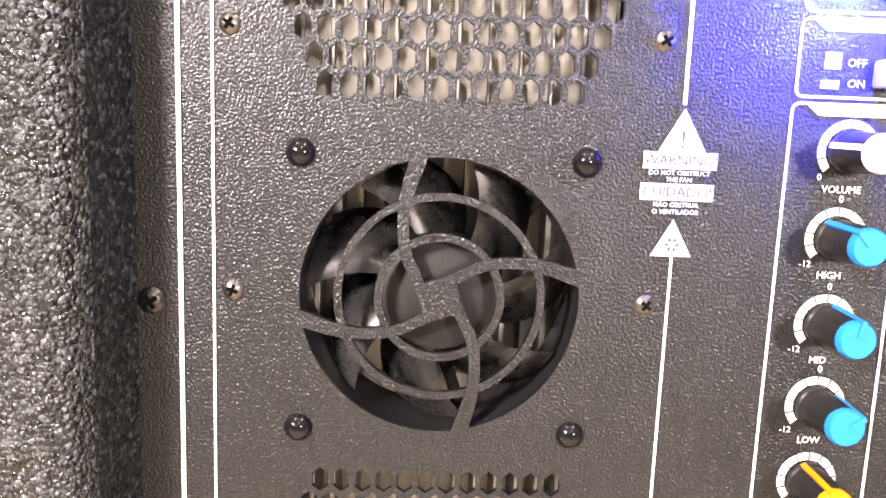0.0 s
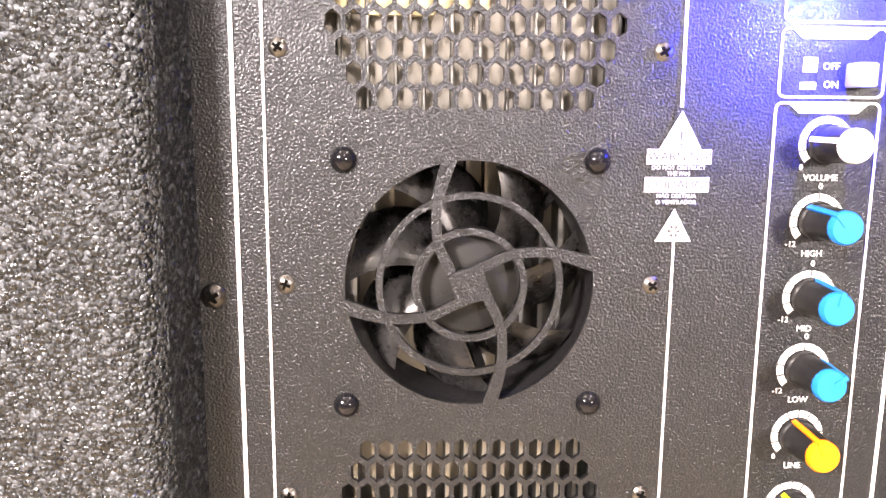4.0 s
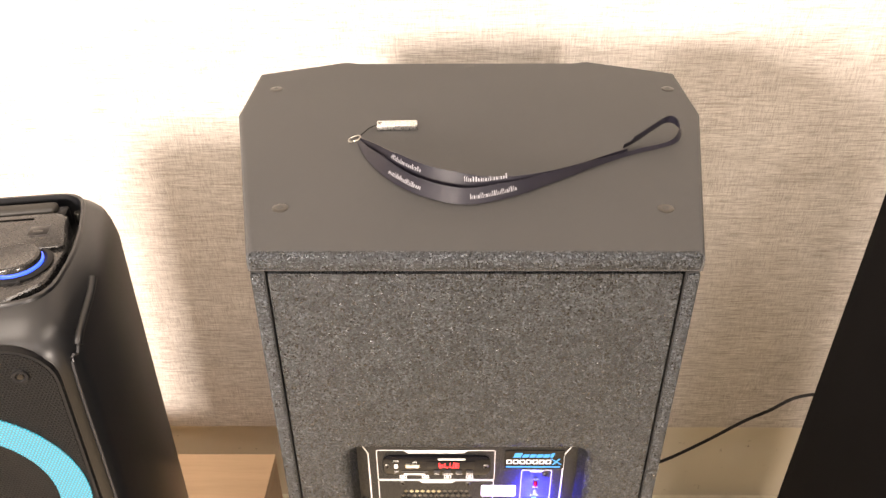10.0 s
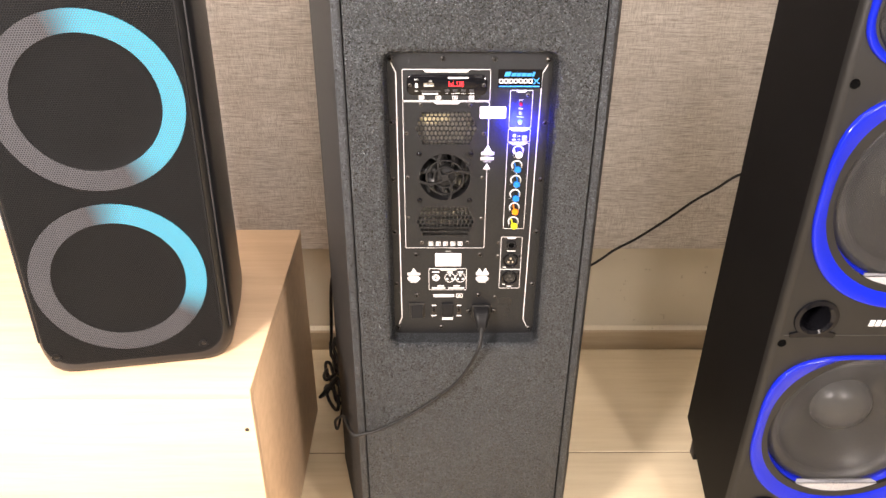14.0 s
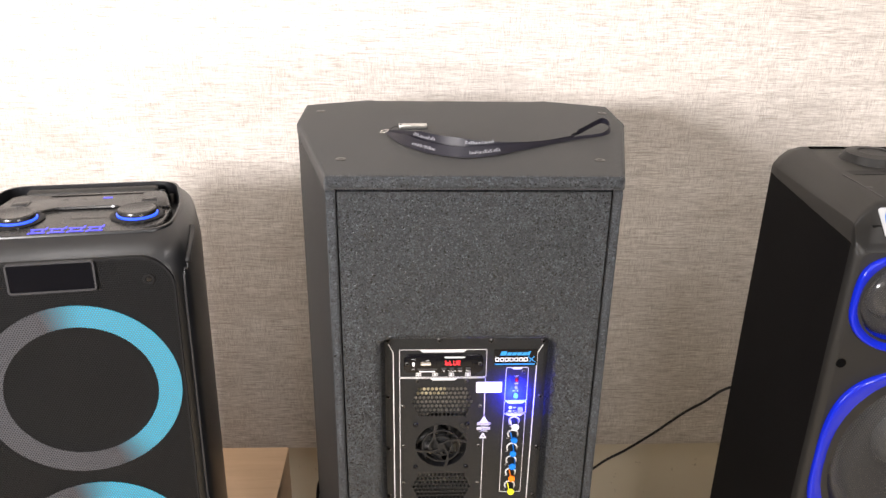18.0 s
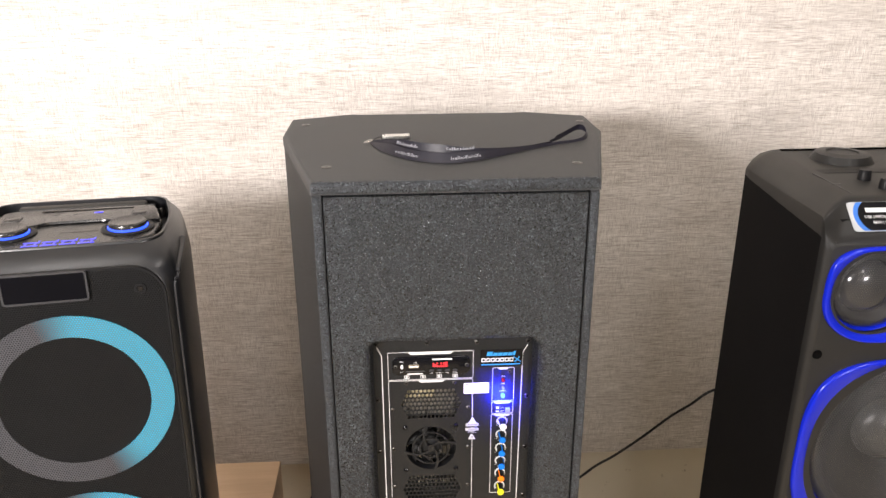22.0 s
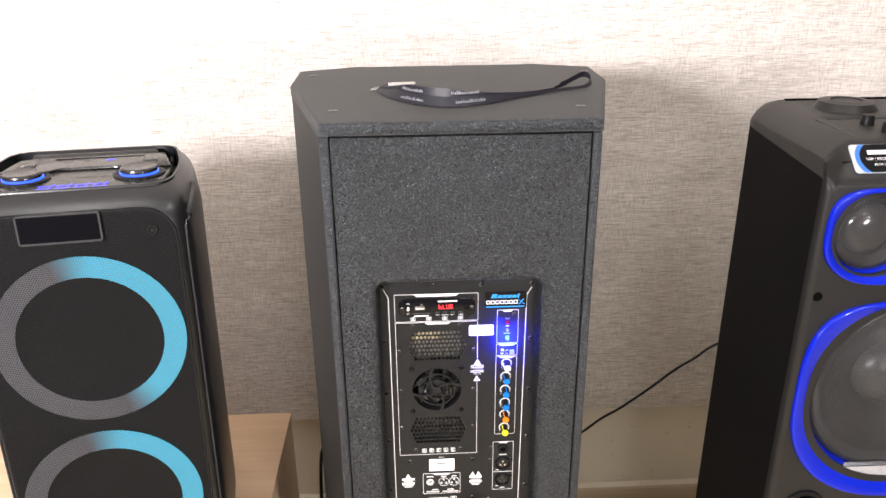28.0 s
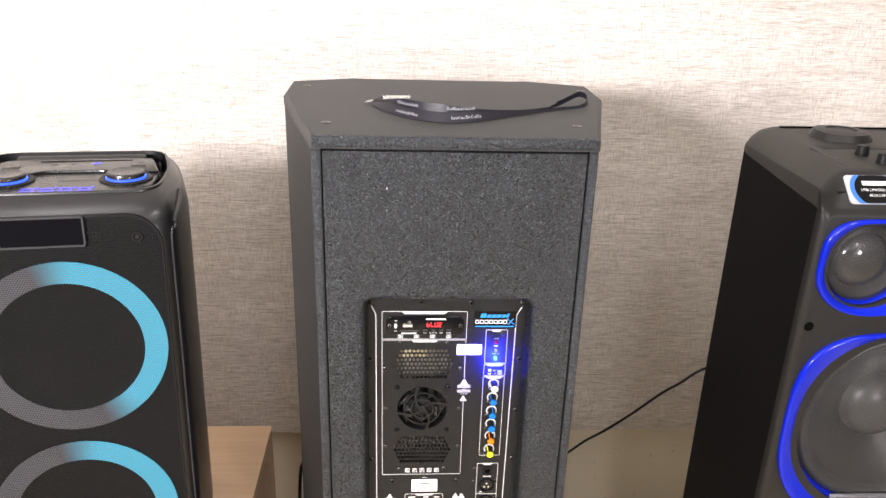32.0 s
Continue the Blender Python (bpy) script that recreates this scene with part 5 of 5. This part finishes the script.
edge = csec(0.034, 0.1838, 1.100, 1.1240, 1.1425, 0.046, 0.0015, 0.034)
fascia = [csec(GF + 0.0012, 0.1735, 1.0860, 1.0885, 1.0900, 0.006, 0), csec(GF + 0.0034, 0.1800, 1.0900, 1.0960, 1.0985, 0.012, 0, 0.001), csec(GF + 0.0075, 0.1836, 1.0950, 1.1010, 1.1045, 0.020, 0, 0.003), csec(-0.006, 0.1850, 1.0960, 1.1060, 1.1135, 0.028, 0, 0.009), csec(0.006, 0.1852, 1.0980, 1.1130, 1.1245, 0.036, 0, 0.017), csec(0.022, 0.1845, 1.1000, 1.1215, 1.1388, 0.043, 0.001, 0.027), csec(0.029, 0.1841, 1.1000, 1.1235, 1.1416, 0.045, 0.0015, 0.031), edge]
part("upper_fascia", loft(B(), fascia, True, False), SATIN, big, "satin black sloping upper front that carries the badge", 50)
bm = loft(B(), [edge, csec(0.036, 0.1836, 1.100, 1.1242, 1.1428, 0.046, 0.0015, 0.034), csec(0.120, 0.1705, 1.098, 1.1195, 1.1430, 0.044, 0.002), csec(0.300, 0.1448, 1.092, 1.1075, 1.1410, 0.043, 0.0045), csec(0.326, 0.1400, 1.092, 1.1060, 1.1350, 0.040, 0.0045), csec(0.338, 0.1340, 1.092, 1.1030, 1.1200, 0.032, 0.003)], False, True)
cap = part("top_cap", bm, CHARCOAL, big, "matt charcoal moulded top with flat chamfers", 32)
for sx in (-1, 1):
    part("shallow_groove", slab(B(), [(GX - sx * 0.120, 1.1405), (GX - sx * 0.002, 1.1405), (GX - sx * 0.002, 1.1434), (GX - sx * 0.106, 1.1434)], 0.144, 0.163), BLACK, cap)
    part("panel_line", slab(B(), [(GX - sx * 0.1250, 1.1405), (GX - sx * 0.1235, 1.1405), (GX - sx * 0.1235, 1.1434), (GX - sx * 0.1250, 1.1434)], 0.040, 0.145), TRIM_GREY, cap)
    bm = lathe_z(B(), [(0.046, 0.0), (0.047, 0.003), (0.043, 0.010), (0.040, 0.0145), (0.024, 0.0165), (0.0225, 0.0145), (0.0001, 0.0145)], 44, GX + sx * 0.068 + 0.032, 0.225, 1.1385)
    part("cup_holder", bm, SATIN, cap, "round raised pad on the top")
for x, y in ((0.632, 0.108), (0.636, 0.062), (0.764, 0.062), (0.768, 0.108)):
    bm = lathe_z(B(), [(0.0095, 0.0), (0.0095, 0.004), (0.0085, 0.016), (0.0075, 0.0175), (0.0001, 0.0175)], 24, x, y, 1.140)
    part("control_knob", bm, BLACK, cap)
part("socket", box(B(), 0.574, 0.586, 0.083, 0.088, 1.1420, 1.1436, 0.0005), DARK_INK, cap)
part("carry_slot", box(B(), GX - 0.100, GX + 0.100, 0.290, 0.300, 1.1395, 1.1425, 0.0006), VOID, cap)
# oval badge on the upper front
bm = slab(B(), rrect(0.5485, 0.6275, 1.1000, 1.1440, 0.005, 4), 0.0, 0.001)
TILT_B = Matrix.Translation((0.5945, 0.0020, 1.1232)) @ Matrix.Rotation(radians(-47.5), 4, "X") @ Matrix.Translation((-0.588, 0, -1.1220))
bmesh.ops.transform(bm, matrix=TILT_B, verts=bm.verts[:])
badge = part("badge", bm, SILVER, cap, "silver and blue badge with white print")
for a, mt, yy in ((0.0345, DEEP_BLUE, -0.0005), (0.0285, GLOSS, -0.0010)):
    bm = slab(B(), [(max(0.5492, min(0.6268, x)), max(1.1008, min(1.1432, z))) for x, z in superell(0.588, 1.1220, a, a * 0.95, 2.0, 48)], yy, yy + 0.0005)
    bmesh.ops.transform(bm, matrix=TILT_B, verts=bm.verts[:])
    part("badge_disc", bm, mt, badge)
for t, size, z in (("USB | MICRO SD", 0.0058, 1.1205), ("AUX | FM", 0.0058, 1.1120)):
    ob = words(t, size, 0.588, z, -0.0014, INK, badge)
    ob.data.transform(TILT_B)
bm = slab(B(), [(0.571, 1.1275), (0.607, 1.1275), (0.607, 1.1340), (0.571, 1.1340)], -0.0015, -0.0011)
bmesh.ops.transform(bm, matrix=TILT_B, verts=bm.verts[:])
part("print_bar", bm, INK, badge)


def wire_mesh(name, colour, pitch, hole):
    """Open punched grille: the sheet between the holes, clear in the holes."""
    mat = perforated(name, colour, pitch, hole, 0.0, 0.36)
    tree = mat.node_tree
    out, bs = tree.nodes["Material Output"], tree.nodes["Principled BSDF"]
    ramp = [n for n in tree.nodes if n.type == "VALTORGB"][0]
    clear, mix = tree.nodes.new("ShaderNodeBsdfTransparent"), tree.nodes.new("ShaderNodeMixShader")
    bs.inputs["Specular IOR Level"].default_value = 0.6
    bs.inputs["Metallic"].default_value = 0.7
    tree.links.new(ramp.outputs[0], mix.inputs[0])
    tree.links.new(clear.outputs[0], mix.inputs[1])
    tree.links.new(bs.outputs[0], mix.inputs[2])
    tree.links.new(mix.outputs[0], out.inputs["Surface"])
    return mat


MESH = wire_mesh("punched_steel_grille", (0.060, 0.060, 0.060), 0.0034, 0.43)


def surround_loop(cx, cz, a, b, n=64):
    """Driver surround: square-shouldered above, rounded below."""
    out = []
    for i in range(n):
        t = 2 * math.pi * i / n
        c, q = math.cos(t), math.sin(t)
        k = 2 / (3.9 if q > 0 else 2.15)
        out.append((cx + a * math.copysign(abs(c) ** k, c), cz + b * math.copysign(abs(q) ** k, q)))
    return out


def between(p, q, f):
    return [(a + (c - a) * f, b + (d - b) * f) for (a, b), (c, d) in zip(p, q)]


def surround(cx, cz, a, b, hx, hz, r, deep):
    """A dished blue frame from a shouldered outline down to a round opening."""
    outer, lip = surround_loop(cx, cz, a, b), surround_loop(cx, cz, a - 0.0035, b - 0.0035)
    inn, inn2 = circle(hx, hz, r, 64), circle(hx, hz, r - 0.0045, 64)
    rows = [at_y(outer, GF + 0.0015), at_y(outer, GF - 0.0040), at_y(between(outer, lip, 0.5), GF - 0.0062), at_y(lip, GF - 0.0064)]
    rows += [at_y(between(lip, inn, f), GF - 0.0064 + deep * f ** 1.4) for f in (0.3, 0.6, 1.0)]
    rows += [at_y(inn2, GF + deep + 0.006), at_y(inn2, GF + deep + 0.012)]
    return part("driver_surround", loft(B(), rows, False, False), BLUE_FRAME, big, "glossy royal blue driver surround", 45)


ROLL = plain("grey_rubber", (0.034, 0.034, 0.034), 0.38, grain=150, Specular_IOR_Level=0.5)
HORN = plain("glossy_grey_dome", (0.034, 0.034, 0.035), 0.14, bump=0, Specular_IOR_Level=0.7)
STRIP = plain("silver_strip", (0.34, 0.34, 0.36), 0.30, 0.2)
for cz, zc, hh in ((0.768, 0.753, 0.170), (0.335, 0.3200, 0.171)):
    surround(GX, zc, 0.1752, hh, GX, cz, 0.1500, 0.013)
    drv = part("woofer", lathe(B(), [(0.1225, 0.025), (0.118, 0.030), (0.100, 0.042), (0.048, 0.066)], 56, GX, cz, GF, False, False), CONE, big, "dark woofer cone behind a punched grille")
    part("rubber_roll", lathe(B(), [(0.1480, 0.024), (0.144, 0.018), (0.136, 0.015), (0.128, 0.018), (0.122, 0.026)], 56, GX, cz, GF, False, False), ROLL, drv, "grey rubber cone edge")
    part("dust_cap", lathe(B(), [(0.054, 0.064), (0.050, 0.052), (0.040, 0.042), (0.024, 0.036), (0.010, 0.0335), (0.0001, 0.033)], 40, GX, cz, GF), DUST_CAP, drv)
    part("basket", lathe(B(), [(0.1495, 0.014), (0.1495, 0.10), (0.0001, 0.11)], 40, GX, cz, GF), BLACK, drv)
    bm = lathe(B(), [(0.1475, 0.018), (0.138, 0.009), (0.115, 0.000), (0.080, -0.006), (0.040, -0.009), (0.0001, -0.010)], 56)
    g = part("driver_grille", bm, MESH, big, "punched black steel grille")
    g.location = (GX, GF, cz)
    arc = [(GX + 0.1500 * math.sin(radians(q)), cz - 0.1500 * math.cos(radians(q))) for q in range(-30, 31, 4)]
    part("maker_strip", slab(B(), arc + [(GX + 0.0780, cz - 0.1315), (GX - 0.0780, cz - 0.1315)], GF + 0.002, GF + 0.013), STRIP, big, "silver strip at the foot of the surround")
for sx in (-1, 1):
    tx, tz = GX + sx * 0.103, 1.0235
    surround(GX + sx * 0.0885, 1.0200, 0.0880, 0.0700, tx, tz, 0.0592, 0.011)
    tw = part("tweeter", lathe(B(), [(0.0575, 0.016), (0.052, 0.013), (0.047, 0.017), (0.024, 0.036), (0.0001, 0.040)], 44, tx, tz, GF), CONE, big, "grey tweeter cone behind a punched grille")
    part("dome", lathe(B(), [(0.040, 0.024), (0.037, 0.018), (0.029, 0.012), (0.016, 0.0085), (0.0001, 0.0075)], 40, tx, tz, GF), HORN, tw, "smooth glossy grey dome")
    part("basket", lathe(B(), [(0.0600, 0.016), (0.0600, 0.05), (0.0001, 0.055)], 32, tx, tz, GF), BLACK, tw)
    part("mesh_rim", lathe(B(), [(0.0560, 0.0120), (0.0545, 0.0085), (0.0500, 0.0072), (0.0470, 0.0090)], 48, tx, tz, GF, False, False), MESH, tw, "bright wire rim of the grille")
    bm = lathe(B(), [(0.0560, 0.0115), (0.048, 0.0040), (0.032, -0.0010), (0.014, -0.0030), (0.0001, -0.0035)], 44)
    g = part("driver_grille", bm, MESH, big, "punched black steel grille")
    g.location = (tx, GF, tz)
for x, z in PORTS:
    bm = lathe(B(), [(0.0345, 0.0005), (0.0335, -0.0030), (0.0270, -0.0040), (0.0225, 0.0), (0.0210, 0.020), (0.0205, 0.16), (0.0001, 0.16)], 36, x, z, GF)
    p = part("bass_port", bm, GLOSS, big, "glossy flared bass port")
    for sx in (-1, 1):
        bm = slab(B(), [(x + sx * 0.012, z - 0.020), (x + sx * 0.036, z - 0.027), (x + sx * 0.034, z - 0.034), (x + sx * 0.006, z - 0.033)], GF - 0.0035, GF + 0.001)
        part("fin", bm, GLOSS, p)
for x, z in ((0.5305, 0.933), (0.5305, 0.515), (2 * GX - 0.5305, 0.933), (2 * GX - 0.5305, 0.515)):
    part("fixing_hole", lathe(B(), [(0.0070, 0.0), (0.0066, -0.0010), (0.0054, -0.0002), (0.0001, -0.0002)], 18, x, z, GF + 0.0003), VOID, big)
for k in range(9):
    x0 = 0.657 + k * 0.0098
    part("brand_mark", slab(B(), [(x0, 0.5480), (x0 + 0.0072, 0.5480), (x0 + 0.0088, 0.5590), (x0 + 0.0016, 0.5590)], GF - 0.0010, GF + 0.0006), INK, big)
part("brand_line", box(B(), GX - 0.170, GX + 0.170, GF - 0.0004, GF + 0.001, 0.5300, 0.5308), DARK_INK, big)
for sx in (-1, 1):
    part("foot", box(B(), GX + sx * 0.1 - 0.048, GX + sx * 0.1 + 0.048, 0.235, 0.262, 0.0, 0.036, 0.003), BLACK, big)
    part("foot", box(B(), GX + sx * 0.11 - 0.030, GX + sx * 0.11 + 0.030, 0.020, 0.060, 0.0, 0.036, 0.003), BLACK, big)

# ---- lanyard and memory stick on the loudspeaker ----
lan = thing("lanyard", "black woven lanyard with faint white print lying in a loop", "lanyard")


def ribbon(bm, pts, rise, n=6, w=0.0140, taper=False):
    line = smooth_line(pts, n)
    loops = []
    for i, p in enumerate(line):
        d = (line[min(i + 1, len(line) - 1)] - line[max(i - 1, 0)]).normalized()
        side = Vector((-d.y, d.x, 0))
        up = (side * math.cos(rise[0] + (rise[1] - rise[0]) * i / len(line)) + Vector((0, 0, 1)) * math.sin(rise[0] + (rise[1] - rise[0]) * i / len(line)))
        q = d.cross(up).normalized() * 0.0004
        t = i / len(line)
        ww = w * (1.0 if t < 0.30 else max(0.30, 1.0 - (t - 0.30) * 4.5) if t < 0.58 else min(0.62, 0.30 + (t - 0.58) * 3.0) if t < 0.95 else 0.34)
        ww *= min(1.0, 0.30 + t * 8.0)
        if taper:
            ww = w * min(1.0, 0.22 + t * 3.0) * (1.0 if t < 0.45 else max(0.22, 1.0 - (t - 0.45) * 2.0))
        loops.append([p + q, p + up * ww + q, p + up * ww - q, p - q])
    loft(bm, loops)
    return line


Z0 = TOP + 0.0012
front_pts = [(-0.076, 0.168, Z0), (-0.062, 0.130, Z0), (-0.043, 0.097, Z0), (-0.014, 0.066, Z0), (0.026, 0.048, Z0), (0.066, 0.060, Z0), (0.107, 0.087, Z0), (0.156, 0.122, Z0), (0.192, 0.144, Z0), (0.218, 0.156, Z0), (0.235, 0.166, Z0 + 0.001), (0.243, 0.179, Z0 + 0.004), (0.240, 0.189, Z0 + 0.009), (0.230, 0.191, Z0 + 0.011), (0.215, 0.182, Z0 + 0.007), (0.198, 0.169, Z0 + 0.002), (0.182, 0.156, Z0)]
back_pts = [(-0.074, 0.170, Z0), (-0.056, 0.138, Z0), (-0.036, 0.102, Z0), (-0.004, 0.074, Z0), (0.032, 0.062, Z0), (0.068, 0.070, Z0), (0.107, 0.092, Z0), (0.148, 0.123, Z0), (0.184, 0.146, Z0)]
bm = B()
fline = ribbon(bm, front_pts, (radians(52), radians(78)))
part("strap", bm, RIBBON, lan, "black satin strap")
bm = B()
bline = ribbon(bm, back_pts, (radians(74), radians(84)), 6, 0.0215, True)
part("strap", bm, RIBBON, lan, "black satin strap")
random.seed(9)


def strap_print(line, r0, r1, spans, up0=0.0045):
    """Small printed marks along a strap; spans: from and to, in metres along it."""
    run = [0.0]
    for p, q in zip(line, line[1:]):
        run.append(run[-1] + (q - p).length)
    for a, b in spans:
        d = a
        while d < b:
            i = max(k for k in range(len(run) - 1) if run[k] <= d)
            f = (d - run[i]) / (run[i + 1] - run[i])
            p, way = line[i].lerp(line[i + 1], f), (line[i + 1] - line[i]).normalized()
            ang = r0 + (r1 - r0) * (i + f) / len(line)
            up = Vector((-way.y, way.x, 0)) * math.cos(ang) + Vector((0, 0, 1)) * math.sin(ang)
            q = way.cross(up).normalized() * 0.00055
            h, w = random.choice((0.0028, 0.0028, 0.0044)), random.choice((0.0006, 0.0013))
            quad = [p + up * up0, p + way * w + up * up0, p + way * w + up * (up0 + h), p + up * (up0 + h)]
            part("print_bar", loft(B(), [[v + q for v in quad], [v + q * 1.3 for v in quad]]), FAINT_INK, lan)
            d += w + 0.0011


strap_print(fline, radians(52), radians(78), ((0.080, 0.124), (0.172, 0.216)))
strap_print(bline, radians(74), radians(84), ((0.070, 0.110), (0.154, 0.194)), 0.0135)
ring = [Vector((-0.079 + 0.006 * math.cos(a), 0.172 + 0.006 * math.sin(a), TOP + 0.004 + 0.002 * math.cos(a))) for a in [2 * math.pi * k / 20 for k in range(21)]]
part("split_ring", tube(B(), ring, 0.0007, 6), STEEL, lan)
stick = thing("memory_stick", "small silver metal memory stick on a thin cord", "memory stick")
bm = box(B(), -0.0205, 0.0205, -0.0065, 0.0065, 0.0, 0.0056, 0.0012, 3)
body = part("body", bm, BRIGHT, stick)
body.matrix_basis = pose(-0.039, 0.2060, TOP + 0.0003, 0, 0, 3)
part("eyelet", lathe_z(B(), [(0.0018, 0.0), (0.0018, 0.0006)], 14, -0.0565, 0.2052, TOP + 0.0057), DARK_INK, stick)
part("cord", tube(B(), smooth_line([(-0.0575, 0.2050, TOP + 0.004), (-0.066, 0.201, TOP + 0.003), (-0.073, 0.188, TOP + 0.002), (-0.078, 0.176, TOP + 0.003)], 6), 0.0006, 6), RUBBER, stick)

# ---- cables ----
line = thing("signal_cable", "thin black cable hanging between the loudspeakers", "cable")
part("sleeve", tube(B(), smooth_line([(0.10, 0.46, 0.28), (0.23, 0.445, 0.318), (0.322, 0.43, 0.382), (0.370, 0.43, 0.421), (0.412, 0.43, 0.448), (0.468, 0.43, 0.492), (0.522, 0.43, 0.539), (0.560, 0.43, 0.565), (0.602, 0.43, 0.597), (0.65, 0.40, 0.63), (0.70, 0.335, 0.65)], 8), 0.0028, 8), CABLE, line)
coil = thing("cable_bundle", "tangled bundle of black cables behind the loudspeaker", "cable")
random.seed(21)
for k in range(7):
    cx, cy, h = -0.254 + random.uniform(-0.008, 0.008), 0.41 + 0.029 * k, random.uniform(0.035, 0.080)
    pts = []
    for q in range(11):
        a = 2 * math.pi * q / 10
        pts.append(Vector((cx + 0.021 * math.cos(a + 0.4 * k) + random.uniform(-0.003, 0.003), cy + 0.03 * math.sin(a * 2 + k), max(0.005, 0.006 + h * (0.5 + 0.5 * math.sin(a)) + random.uniform(-0.006, 0.006)))))
    part("loop", tube(B(), smooth_line(pts, 5), 0.0040, 8), CABLE, coil)
part("tail", tube(B(), smooth_line([(-0.256, 0.46, 0.16), (-0.25, 0.52, 0.30), (-0.22, 0.57, 0.20), (-0.18, 0.56, 0.06), (-0.12, 0.55, 0.005), (0.0, 0.55, 0.005)], 8), 0.0038, 8), CABLE, coil)
